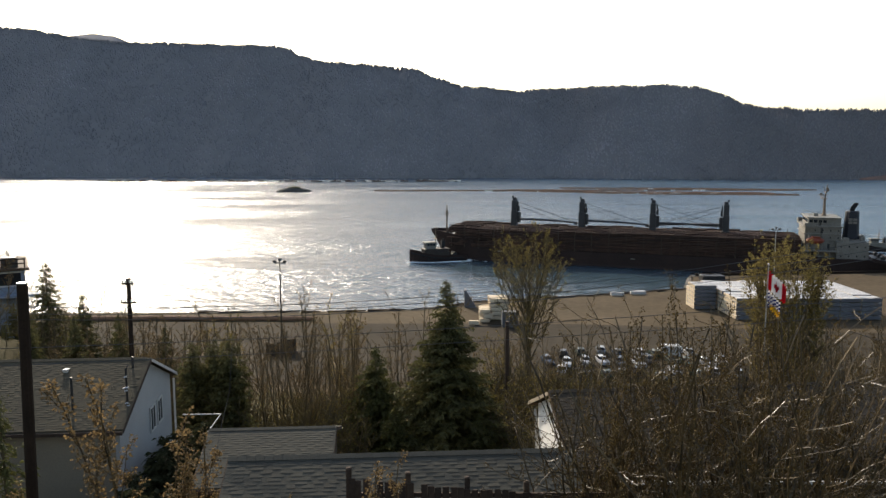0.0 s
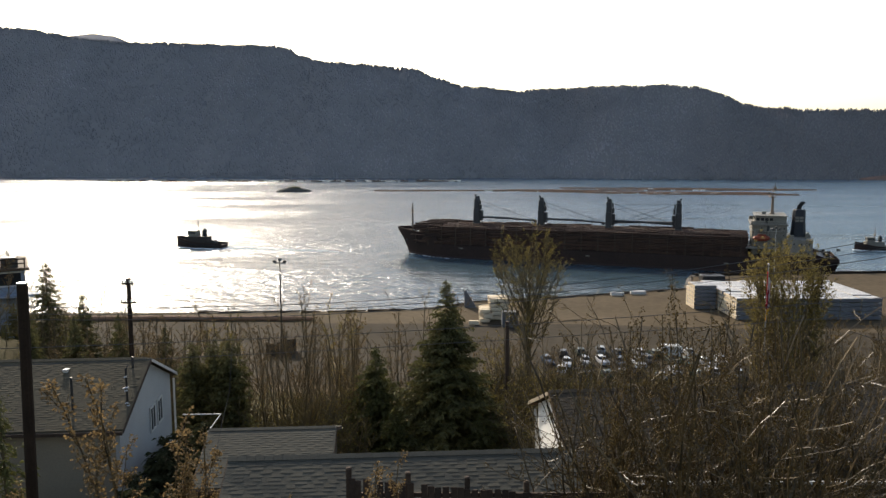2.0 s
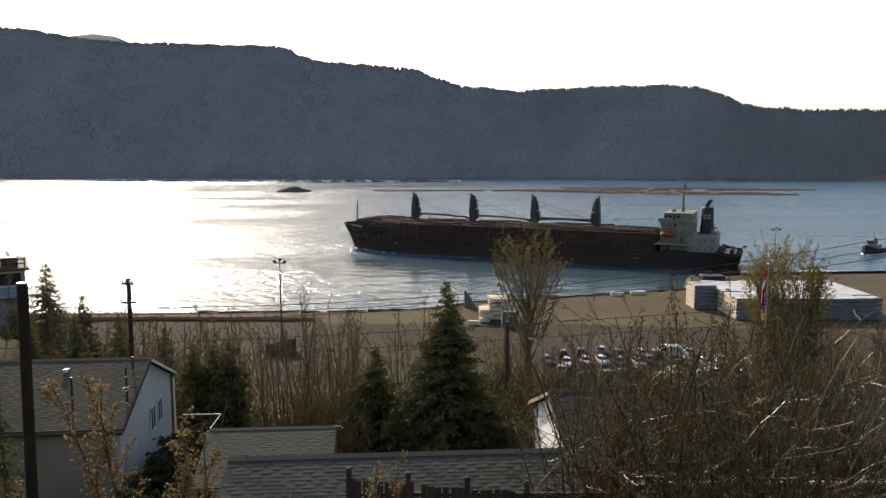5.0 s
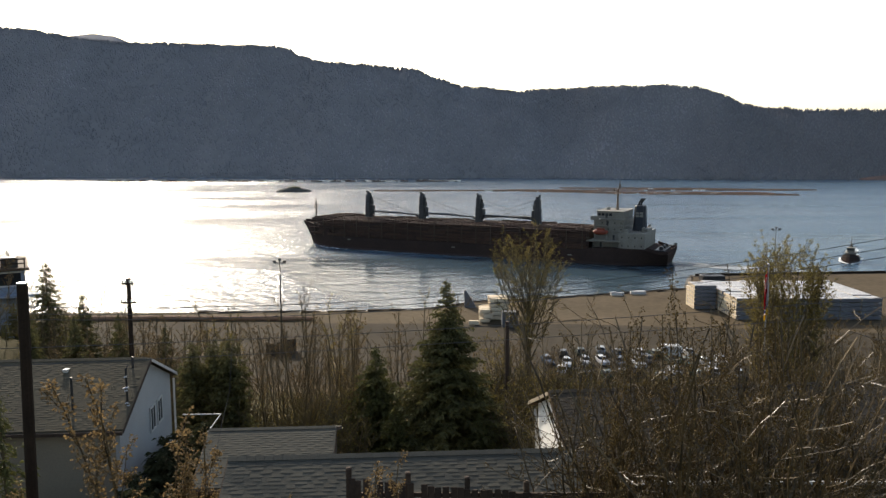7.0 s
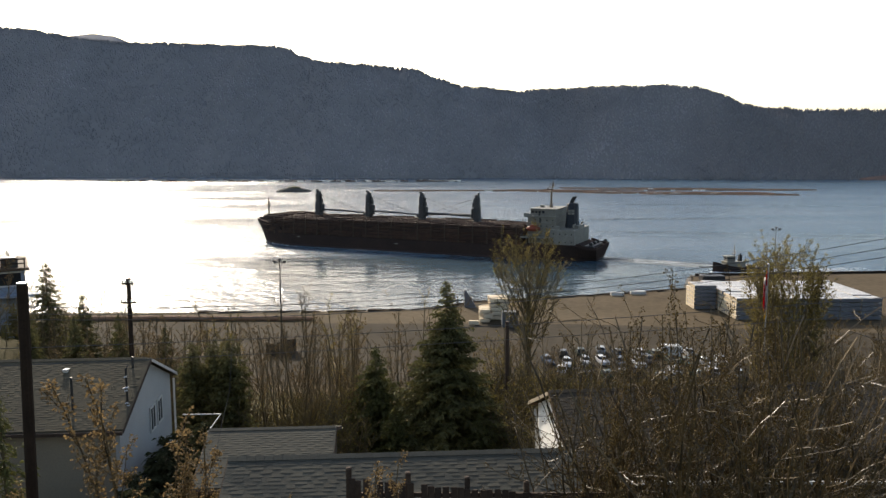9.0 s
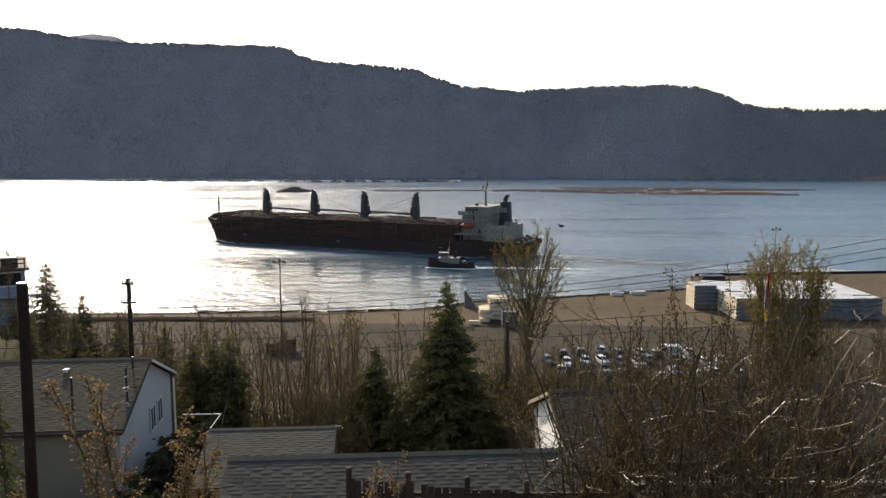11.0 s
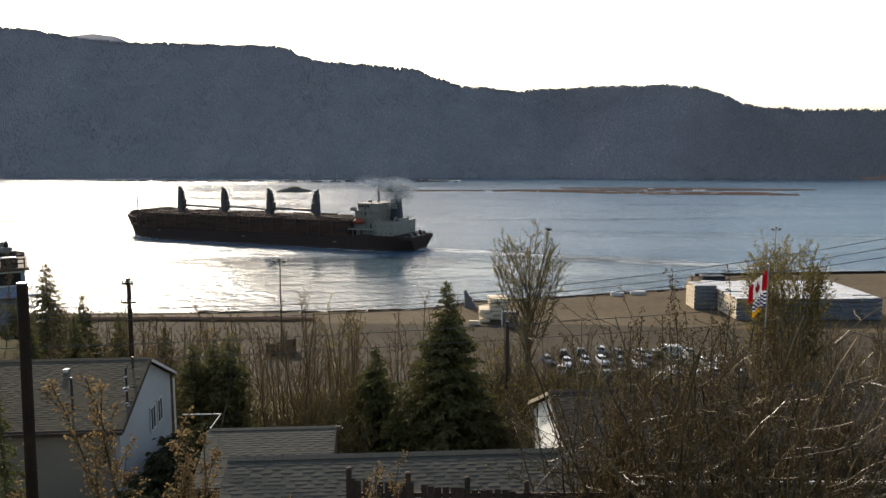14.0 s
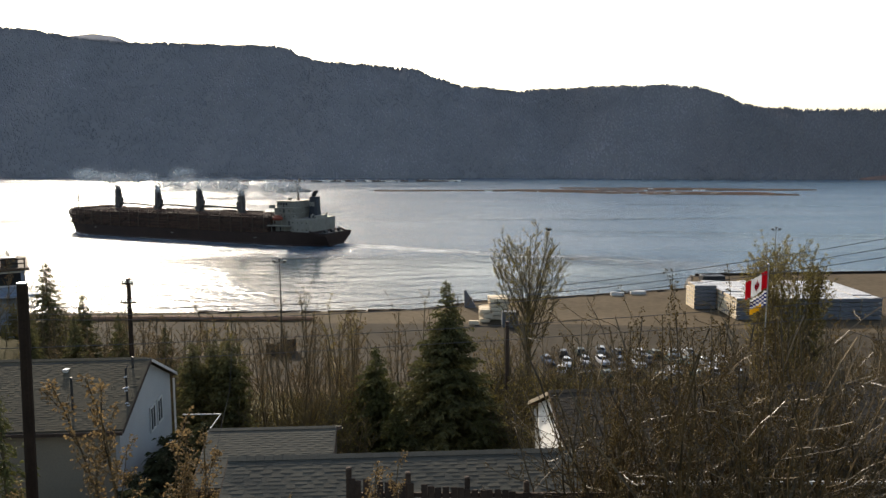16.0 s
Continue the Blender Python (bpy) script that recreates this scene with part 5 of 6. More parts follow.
# ---- on the water ----
def build_booms():
    rng = random.Random(17)
    m = M()
    strips = ((-78, 130, 862, 858, 5, 260), (60, 412, 868, 880, 7, 620), (90, 345, 850, 782, 9, 560), (140, 390, 925, 886, 8, 420), (150, 335, 826, 806, 14, 330), (205, 330, 795, 778, 5, 130))
    for x0, x1, y0, y1, half, count in strips:
        for _ in range(count):
            t = rng.random()
            x = x0 + (x1 - x0) * t
            y = y0 + (y1 - y0) * t + 4 * math.sin(x * 0.03) + rng.gauss(0, half * 0.4)
            if half > 5 and noise.noise((x * 0.03, y * 0.05, 0.5)) < -0.55:
                continue
            r = rng.uniform(0.6, 1.1)
            m.tube([(x, y, 0.15), (x + rng.uniform(9, 18), y + rng.uniform(-1.2, 1.2), 0.15)], [r, r * 0.8], 5)
    tagged(part("log_boom", m, BOOMLOG), "wide raft of floating brown logs", "log boom", kind="stuff")
    # near-white log shapes stand in for glints on the raft
    m = M()
    for _ in range(110):
        x0, x1, y0, y1, half, count = rng.choice(strips[:5])
        t = rng.uniform(0.03, 0.97)
        x, y = x0 + (x1 - x0) * t, y0 + (y1 - y0) * t + rng.uniform(-half, half)
        for k in range(rng.randrange(1, 4)):
            m.tube([(x + rng.uniform(-2, 2), y + 1.5 * k, 0.25), (x + rng.uniform(5, 11), y + 1.5 * k + rng.uniform(-0.5, 0.5), 0.25)], [0.7, 0.5], 5)
    tagged(part("log_glints", m, GLINTLOG), "pale log-shaped glints among the brown raft", "log boom", kind="stuff")
    # nearly a third of the far logs are drawn pale as glints
    m, pale = M(), M()
    for b in range(34):
        x0 = -505 + 15.5 * b
        if b % 5 == 4:
            continue
        for _ in range(26):
            x, y = x0 + rng.uniform(0, 9), 1150 + rng.uniform(-14, 14) + 0.02 * x0
            r = rng.uniform(0.8, 1.5)
            (pale if rng.random() < 0.3 else m).tube([(x, y, 0.3), (x + rng.uniform(7, 13), y + rng.uniform(-9, -4), 0.3)], [r, r * 0.8], 5)
    tagged(part("log_glints", pale, GLINTLOG), "pale log-shaped glints on the far bundles", "log boom", kind="stuff")
    tagged(part("log_boom", m, LOG), "string of floating log bundles near the far shore", "log boom", kind="stuff")
    t = thing("islet", "small dark rocky islet with low scrub", "islet")
    m = M()
    rings = []
    for k in range(7):
        f = k / 6
        rings.append([(-163 + 19.5 * (1 - f ** 2.2) * math.cos(a) * (1 + 0.15 * noise.noise((math.cos(a) * 2, math.sin(a) * 2, k))), 840 + 7 * (1 - f ** 2) * math.sin(a), -0.6 + 6.3 * f) for a in [2 * math.pi * i / 20 for i in range(20)]])
    m.loft(rings, True, True)
    part("rock", m, ROCK, t)
    m = M()
    for _ in range(90):
        a, f = rng.random() * 6.28, rng.random() ** 0.6
        x, y = -163 + 14 * f * math.cos(a), 840 + 5 * f * math.sin(a)
        m.ball((x, y, 5.3 * (1 - f ** 2.2)), (rng.uniform(0.8, 1.8), 1.2, rng.uniform(0.5, 1.1)), 6, 3)
    part("scrub", m, NEEDLE, t)
    part("beacon", M().tube([(-172, 840, 1), (-172, 840, 7.5)], 0.2, 5), STEEL, t)


# ---- planting ----
def build_trees():
    sp = conifer(3, 11.6, 9.2, 1.35, 0.22, 0.9)
    tree_things("spruce_tree", "tall dark green spruce behind the sheds", [sp], BARK, NEEDLE, [(0.2, 42, 26.0, 0, 0.965)], "conifers")
    sp2 = conifer(4, 7.0, 7.0, 1.15, 0.2, 0.8)
    tree_things("fir_tree", "small olive green fir beside the spruce", [sp2], BARK, NEEDLE2, [(-3.95, 44, 25.9, 0, 1.0), (-2.6, 40.5, 26.6, 100, 0.55), (2.6, 43, 26.2, 60, 0.6), (1.9, 40.5, 26.8, 200, 0.45)], "conifers")
    ce = conifer(6, 7.4, 2.9, 1.3, 0.05, 0.75, 0.4)
    tree_things("cedar_tree", "dense dark green cedar by the house", [ce], BARK, NEEDLE, [(-14.4, 43, 26.3, 0, 0.95), (-12.1, 42.5, 26.4, 80, 1.0), (-13.3, 43.3, 26.2, 160, 0.97)], "conifers")
    # hedge filled out with added shrubs to darken the shadowed wedge by the house
    hd = conifer(7, 2.6, 2.2, 1.0, 0.05, 0.9, 0.5)
    tree_things("juniper_shrub", "dense dark evergreen shrub beside the house wall", [hd], BARK, HEDGE, [(-11.6, 27.5, 29.6, 0, 1.0), (-11.2, 29.6, 29.3, 70, 1.05), (-11.8, 31.5, 29.1, 150, 1.15), (-10.8, 33.8, 28.9, 220, 1.2), (-10.3, 27.0, 29.6, 300, 0.8), (-12.1, 34.4, 28.8, 40, 1.0), (-10.4, 31.0, 29.1, 10, 0.95), (-10.9, 25.8, 30.0, 110, 0.9)], "conifers")
    bc = conifer(9, 10.0, 5.8, 0.5, 0.30, 0.9, 0.8)
    tree_things("hemlock_tree", "sparse dark conifer on the bluff", [bc], BARK, NEEDLE, [(-32.5, 62, 26.2, 0, 0.9), (-29.6, 62, 25.4, 90, 0.72), (-36.5, 64, 26.0, 30, 0.55), (-33.8, 58, 26.0, 130, 0.5), (-40, 60, 27, 200, 0.6), (-27.5, 50, 26.8, 20, 0.6), (-25.0, 51, 26.6, 110, 0.66), (-22.4, 52, 26.5, 220, 0.6), (-29.6, 54, 26.6, 310, 0.58), (-20.4, 55, 26.0, 75, 0.55), (-24.2, 56, 26.0, 10, 0.62)], "conifers")

    alders = [grown(20 + k, 9.6, 0.07, 1, 0.055, 2, 0.009, up=0.05, wild=0.035, kids=10, leaf=0.066, tufts=3, spread=0.5, segs=7, child=(0.15, 0.32), bare=0.35) for k in range(6)]
    rng = random.Random(33)
    spots = []
    for i in range(100):
        y = rng.uniform(46, 84)
        x = rng.uniform(-0.52, 0.03) * y
        if -17 < x < -8 and y < 48:
            continue
        spots.append((x, y, ground(x, y), rng.uniform(0, 360), rng.uniform(0.75, 1.2) * (0.9 + 0.006 * (y - 46)) * (0.72 if x < -21 else 1.1)))
    for i in range(50):
        y = rng.uniform(44, 80)
        x = rng.uniform(-0.6, -0.3) * y
        if x < -17:
            spots.append((x, y, ground(x, y), rng.uniform(0, 360), rng.uniform(0.55, 0.8)))
    for i in range(70):
        y = rng.uniform(44, 64)
        x = rng.uniform(-0.50, -0.25) * y
        if not (-17 < x < -8 and y < 48):
            spots.append((x, y, ground(x, y), rng.uniform(0, 360), rng.uniform(0.62, 0.9)))
    for i in range(34):
        y = rng.uniform(44, 62)
        x = rng.uniform(0.13, 0.36) * y
        spots.append((x, y, ground(x, y), rng.uniform(0, 360), rng.uniform(0.6, 0.92)))
    for i in range(16):
        y = rng.uniform(44, 58)
        x = rng.uniform(0.49, 0.6) * y
        spots.append((x, y, ground(x, y), rng.uniform(0, 360), rng.uniform(0.5, 0.78)))
    for i in range(22):
        y = rng.uniform(41, 48)
        x = rng.uniform(-0.24, -0.10) * y
        spots.append((x, y, ground(x, y), rng.uniform(0, 360), rng.uniform(0.6, 0.95)))
    far = []
    for i in range(36):
        y = rng.uniform(46, 90)
        x = rng.uniform(0.03, 0.62) * y
        far.append((x, y, ground(x, y), rng.uniform(0, 360), rng.uniform(0.5, 0.85)))
    for i in range(36):
        y = rng.uniform(47, 66)
        x = rng.uniform(-0.45, -0.17) * y
        far.append((x, y, ground(x, y), rng.uniform(0, 360), (44.2 - rng.uniform(0.198, 0.235) * y - ground(x, y)) / 9.3))
    for i in range(84):
        y = rng.uniform(40, 60)
        x = rng.uniform(0.36, 0.62) * y
        far.append((x, y, ground(x, y), rng.uniform(0, 360), (44.2 - rng.uniform(0.21, 0.28) * y - ground(x, y)) / 9.3))
    for i in range(26):
        y = rng.uniform(44, 62)
        x = rng.uniform(0.04, 0.2) * y
        far.append((x, y, ground(x, y), rng.uniform(0, 360), (44.2 - rng.uniform(0.235, 0.28) * y - ground(x, y)) / 9.3))
    wood, leaf = M(), M()
    for i, (x, y, z, turn, size) in enumerate(far):
        m = pose(x, y, z, 0, 0, turn) @ Matrix.Scale(size, 4)
        g = alders[i % 6]
        wood.add([m @ Vector(p) for p in g.wood.v], g.wood.f)
        leaf.add([m @ Vector(p) for p in g.leaf.v], g.leaf.f)
    t = thing("saplings", "dense stand of slim bare saplings on the slope", "saplings", kind="stuff")
    part("stem", wood, BARK, t, kind="stuff")
    part("foliage", leaf, BUD, t, kind="stuff")
    tree_things("alder_tree", "slender bare alder coming into bud on the slope", alders, BARK, BUD, spots[:300], "bare alders")
    bush = [grown(50 + k, 3.0, 0.35, 9, 0.022, 1, 0.013, up=0.06, wild=0.12, kids=7, leaf=0.085, tufts=2, spread=0.6, child=(0.3, 0.5)) for k in range(5)]
    spots = []
    for i in range(165):
        y = 38 + 88 * rng.random() ** 0.8
        x = rng.uniform(-0.58, 0.64) * y
        if -17 < x < -9 and y < 42:
            continue
        spots.append((x, y, ground(x, y), rng.uniform(0, 360), rng.uniform(0.7, 1.2) * (1 + 0.006 * (y - 38))))
    for i in range(60):
        y = rng.uniform(33, 57)
        x = rng.uniform(0.08, 0.34) * y
        if x > 4:
            spots.append((x, y, ground(x, y), rng.uniform(0, 360), rng.uniform(1.1, 1.6) + 0.03 * (y - 33)))
    for i in range(36):
        y = rng.uniform(44, 60)
        x = rng.uniform(-0.56, -0.27) * y
        spots.append((x, y, ground(x, y), rng.uniform(0, 360), rng.uniform(1.1, 1.7)))
    for i in range(26):
        y = rng.uniform(44, 60)
        x = rng.uniform(0.035, 0.17) * y
        spots.append((x, y, ground(x, y), rng.uniform(0, 360), rng.uniform(1.6, 2.4)))
    for i in range(26):
        y = rng.uniform(40, 60)
        x = rng.uniform(-0.27, -0.10) * y
        spots.append((x, y, ground(x, y), rng.uniform(0, 360), rng.uniform(1.0, 1.5)))
    tree_things("shrub", "golden-brown shrub coming into leaf on the slope", bush, BARK, BRUSH, spots, "slope shrubs", "foliage", "stem")
    low = [grown(60 + k, 3.2, 0.30, 6, 0.02, 1, 0.014, up=0.06, wild=0.10, kids=5, leaf=0.11, tufts=2, spread=0.55, segs=3, child=(0.3, 0.5)) for k in range(4)]
    wood, leaf = M(), M()
    for i in range(150):
        y = rng.uniform(62, 127)
        x = (rng.uniform(-0.6, 0.0) if i % 3 else rng.uniform(0.0, 0.6)) * y
        m = pose(x, y, ground(x, y), 0, 0, rng.uniform(0, 360)) @ Matrix.Scale(rng.uniform(0.8, 1.5), 4)
        g = low[i % 4]
        wood.add([m @ Vector(p) for p in g.wood.v], g.wood.f)
        leaf.add([m @ Vector(p) for p in g.leaf.v], g.leaf.f)
    t = thing("brush", "tangled golden-brown brush along the foot of the slope", "brush", kind="stuff")
    part("stem", wood, BARK, t, kind="stuff")
    part("foliage", leaf, BRUSH, t, kind="stuff")
    a = Growth(71)
    a.least = 0.014
    a.wood.tube([(0, 0, -0.4), (0.12, 0, 4), (-0.1, 0.1, 8.0), (0.0, 0, 11.6)], [0.33, 0.27, 0.21, 0.10], 8)
    for k in range(24):
        f = k / 23
        a.grow((0, 0, 6.2 + 5.2 * f), ((0.62 - 0.25 * f) * math.cos(2.4 * k), (0.62 - 0.25 * f) * math.sin(2.4 * k), 1), 7.6 - 2.6 * f, 0.07 - 0.02 * f, 2, up=0.07, wild=0.06, kids=12, leaf=0.07, tufts=2, spread=0.6, segs=6, child=(0.18, 0.36))
    a.wood.tube([(0.15, 0, 9.5), (0.75, 0.05, 13.2), (1.22, -0.04, 15.2), (1.32, 0, 16.03)], [0.06, 0.035, 0.016, 0.01], 5)
    tree_things("maple_tree", "tall budding tree with upswept bare limbs", [a], BARK, CATKIN, [(6.3, 55, 22.4, 0, 1.0)], "budding trees")
    c = [grown(78 + k, 10.0, 0.13, 7, 0.05, 2, 0.010, up=0.06, wild=0.05, kids=11, leaf=0.07, tufts=3, spread=0.5, segs=7, child=(0.14, 0.3), bare=0.3) for k in range(2)]
    tree_things("leafing_tree", "slender many-stemmed tree with yellow-green young leaves", c, BARK, CATKIN, [(-7.7, 60, ground(-7.7, 60), 0, 1.25), (-17.3, 60, ground(-17.3, 60), 40, 1.25), (4.9, 52, ground(4.9, 52), 90, 0.95)], "budding trees")
    b = grown(75, 9.6, 0.12, 40, 0.04, 1, 0.011, up=0.05, wild=0.035, kids=34, leaf=0.09, tufts=15, spread=0.5, segs=7, child=(0.12, 0.24), bare=0.1)
    tree_things("willow_tree", "yellow-green budding willow below the yard", [b], BARK, WILLOWLEAF, [(24.6, 53.2, 25.6, 0, 1.26)], "budding trees")

    # close thicket
    th = [grown(90 + k, 5.3, 0.17, 5, 0.031, 2, 0.0075, up=0.04, wild=0.105, kids=4.4, leaf=0.045, tufts=1, spread=0.74, segs=10, child=(0.22, 0.5), bare=0.2, beads=True) for k in range(6)]
    spots = []
    for i in range(27):
        y = rng.uniform(11.6, 15.8)
        q = rng.uniform(0.19, 0.62)
        x = y * q
        z = min(ground(x, y), 36.4)
        spots.append((x, y, z, rng.uniform(0, 360), min(rng.uniform(0.8, 1.2), (44.2 - y * (0.127 + 0.05 + 0.05 * ease(0.36, 0.46, q)) - z) / 5.2)))
    for i in range(3):
        y = rng.uniform(12.2, 16.5)
        q = rng.uniform(0.22, 0.30)
        x = y * q
        z = min(ground(x, y), 36.4)
        top = 44.2 - y * (0.127 + (0.15 - 0.95 * (q - 0.085) if q < 0.17 else 0.07 - 0.25 * (q - 0.17)))
        spots.append((x, y, z, rng.uniform(0, 360), max(0.4, (top - z) / 5.3 * rng.uniform(0.7, 0.98))))
    tree_things("thicket_shrub", "bare reddish-brown shrub with long budding shoots", th, TWIG, SHOOTBUD, spots, "near thicket", "foliage", "stem")
    arch = [grown(150 + k, 5.2, 0.75, 3, 0.024, 2, 0.0065, up=-0.02, wild=0.15, kids=7, leaf=0.03, tufts=1, spread=0.85, segs=15, child=(0.18, 0.45), bare=0.12) for k in range(4)]
    spots = []
    for i in range(12):
        y = rng.uniform(11.8, 16.0)
        x = y * (0.26 + 0.35 * (i + rng.random()) / 12)
        spots.append((x, y, min(ground(x, y), 36.2), rng.uniform(0, 360), rng.uniform(0.55, 0.8)))
    tree_things("arching_shrub", "tangled arching bare shrub with glossy grey-brown twigs", arch, TWIG, SHOOTBUD, spots, "near thicket", "foliage", "stem")
    shoot = [grown(170 + k, 6.0, 0.10, 4, 0.021, 1, 0.0065, up=0.05, wild=0.075, kids=6, leaf=0.055, tufts=2, spread=0.5, segs=12, child=(0.12, 0.3), bare=0.35, beads=True) for k in range(4)]
    spots = []
    for i in range(14):
        y = rng.uniform(12.2, 15.5)
        q = 0.20 + 0.26 * (i + rng.random()) / 14
        z = min(ground(q * y, y), 36.4)
        spots.append((q * y, y, z, rng.uniform(0, 360), (44.2 - y * rng.uniform(0.185, 0.25) - z) / 5.8))
    for i in range(8):
        y = rng.uniform(12.2, 15.5)
        q = 0.45 + 0.14 * (i + rng.random()) / 8
        z = min(ground(q * y, y), 36.4)
        spots.append((q * y, y, z, rng.uniform(0, 360), (44.2 - y * rng.uniform(0.225, 0.28) - z) / 5.8))
    tree_things("long_shoot_shrub", "upright shrub of long brown shoots beaded with buds", shoot, TWIG, SHOOTBUD, spots, "near thicket", "foliage", "stem")
    bud = [grown(120 + k, 3.6, 0.10, 3, 0.024, 1, 0.008, up=0.10, wild=0.07, kids=8, leaf=0.085, tufts=9, spread=0.5, segs=8, child=(0.12, 0.26), bare=0.3) for k in range(3)]
    spots = [(-5.2, 12.6, 36.9, 0, 1.1), (-5.6, 12.2, 36.9, 70, 0.82), (-4.3, 12.6, 36.8, 130, 0.95), (-4.6, 12.0, 36.9, 200, 0.72), (-7.2, 12.2, 36.8, 250, 0.66), (-3.7, 12.4, 36.7, 20, 0.6), (-3.0, 12.8, 36.6, 110, 0.5), (-1.0, 12.6, 36.7, 60, 0.75), (-0.4, 12.8, 36.6, 90, 0.45)]
    tree_things("magnolia_shrub", "upright shrub with furry tan opening buds", bud, TWIG, BUD, spots, "budding shrubs", "foliage", "stem")
    nc = conifer(14, 4.0, 2.4, 0.6, 0.1, 0.4)
    tree_things("young_cedar", "young green cedar close by the house", [nc], BARK, NEEDLE2, [(-13.5, 22.5, 31.0, 0, 1.42)], "conifers")


# ---- flags ----
def flag_strip(k, n, w, h, bands, leaf):
    """One upright strip of cloth, hung from its hoist edge; bands are (bottom, top, material) shares of the height."""
    me = bpy.data.meshes.new("cloth_strip")
    v, f, idx, mats = [], [], [], []
    def quad(pts, material):
        if material not in mats:
            mats.append(material)
        i = len(v)
        v.extend(pts)
        f.append(tuple(range(i, i + len(pts))))
        idx.append(mats.index(material))
    for lo, hi, material in bands:
        z0, z1 = -h + h * lo, -h + h * hi
        c = [(0, z0), (-w, z0), (-w, z1), (0, z1)]
        quad([(x, 0.006, z) for x, z in c], material)
        quad([(x, -0.006, z) for x, z in reversed(c)], material)
        for i in range(4):
            a, b = c[i], c[(i + 1) % 4]
            quad([(a[0], -0.006, a[1]), (b[0], -0.006, b[1]), (b[0], 0.006, b[1]), (a[0], 0.006, a[1])], material)
    if leaf:
        half = [(0, 0.40), (0.09, 0.22), (0.17, 0.27), (0.14, 0.05), (0.26, 0.17), (0.29, 0.10), (0.40, 0.12), (0.36, 0.0), (0.42, -0.05), (0.22, -0.21), (0.25, -0.28), (0.03, -0.25), (0.02, -0.42), (0, -0.42)]
        for y in (0.011, -0.011):
            pts = [(-(x * w * 2.2 if leaf > 0 else w - x * w * 2.2), y, -h / 2 + z * h * 0.9) for x, z in half]
            quad(pts, RED)
    me.from_pydata(v, [], f)
    for q in mats:
        me.materials.append(q)
    for p, i in zip(me.polygons, idx):
        p.material_index = i
    return me


def build_flags():
    pole = thing("flagpole", "slim white flagpole above the trees", "flagpole")
    part("shaft", M().tube([(21.45, 50, 22), (21.45, 50, 36.75)], [0.07, 0.045], 8), GALV, pole)
    part("finial", M().ball((21.45, 50, 36.8), (0.08, 0.08, 0.08), 8, 5), GALV, pole)
    made = []
    n, w, h = 8, 0.235, 1.15
    a = thing("flag", "red and white flag with a red leaf, blowing from its pole", "flag", pose(21.40, 50, 36.35))
    for k in range(n):
        col = RED if k in (0, 1, 6, 7) else WHITECLOTH
        ob = part("cloth_strip", flag_strip(k, n, w, h, ((0, 1, col),), -1 if k == 3 else 1 if k == 4 else 0), col, a)
        made.append((ob, k, w, 0.0))
    b = thing("flag", "striped blue, white and yellow flag under the red one", "flag", pose(21.40, 50, 35.05))
    n, w, h = 6, 0.24, 1.0
    for k in range(n):
        bands = [(i / 8, (i + 1) / 8, WHITECLOTH if i % 2 else BLUECLOTH) for i in range(8)]
        if k > 1:
            bands[0:3] = [(0, 0.36, YELLOWCLOTH)] + [(0.36, 0.375, YELLOWCLOTH)]
        ob = part("cloth_strip", flag_strip(k, n, w, h, bands, 0), BLUECLOTH, b)
        made.append((ob, k, w, 0.35))
    return made


# time, turn of the wind (degrees; 0 blows towards -x), sag of the cloth (degrees), fold
WIND = ((0, 178, 48, 16), (0.3, 150, 72, 22), (0.5, 95, 84, 30), (1.0, 60, 84, 34), (1.5, 20, 84, 34), (2.0, 90, 85, 34), (3.5, 40, 82, 34), (5.2, 30, 84, 34), (7.0, 70, 84, 34), (8.5, 25, 74, 26), (9.2, 60, 84, 34), (11.3, 70, 84, 34), (13.4, 50, 82, 32), (13.7, 20, 70, 26), (14.0, 8, 48, 18), (14.3, 0, 12, 12),
        (14.5, 0, 2, 10), (14.8, 4, 8, 14), (15.0, 6, 16, 14), (15.3, 2, 6, 14), (15.5, 0, 4, 12), (15.8, 12, 22, 18), (16.0, 14, 30, 20))


def strip_rows(k, w, late):
    rows = []
    for t, turn, sag, fold in WIND:
        p = Vector((0, 0, 0))
        sag = min(86, sag + 14 * late)
        for i in range(k + 1):
            a = turn + fold * math.sin(1.1 * i + 2.3 * t + late * 4) * (1 if i else 0.4)
            if i == k:
                break
            c = math.cos(radians(sag))
            p += Vector((-math.cos(radians(a)) * w * c, -math.sin(radians(a)) * w * c, -math.sin(radians(sag)) * w * 0.82))
        rows.append((t, Matrix.Translation(p) @ pose(0, 0, 0, 0, 0, a)))
    return rows


def build_bird():
    b = thing("bird", "small dark bird perched on a treetop", "bird")
    m = M().ball((0, 0, 0), (0.17, 0.085, 0.09), 8, 6)
    m.ball((0.16, 0, 0.09), (0.065, 0.055, 0.06), 8, 5)
    part("body", m, RUBBER, b)
    part("beak", M().tube([(0.21, 0, 0.09), (0.28, 0, 0.08)], [0.02, 0.004], 5), RUBBER, b)
    part("tail", M().box(-0.34, -0.12, -0.035, 0.035, -0.05, -0.03), RUBBER, b)
    for s in (-1, 1):
        part("wing", M().ball((-0.05, s * 0.08, 0.01), (0.17, 0.02, 0.06), 8, 4), RUBBER, b)
        part("leg", M().tube([(0, s * 0.03, -0.07), (0, s * 0.03, -0.16)], 0.008, 4), RUBBER, b)
    return b


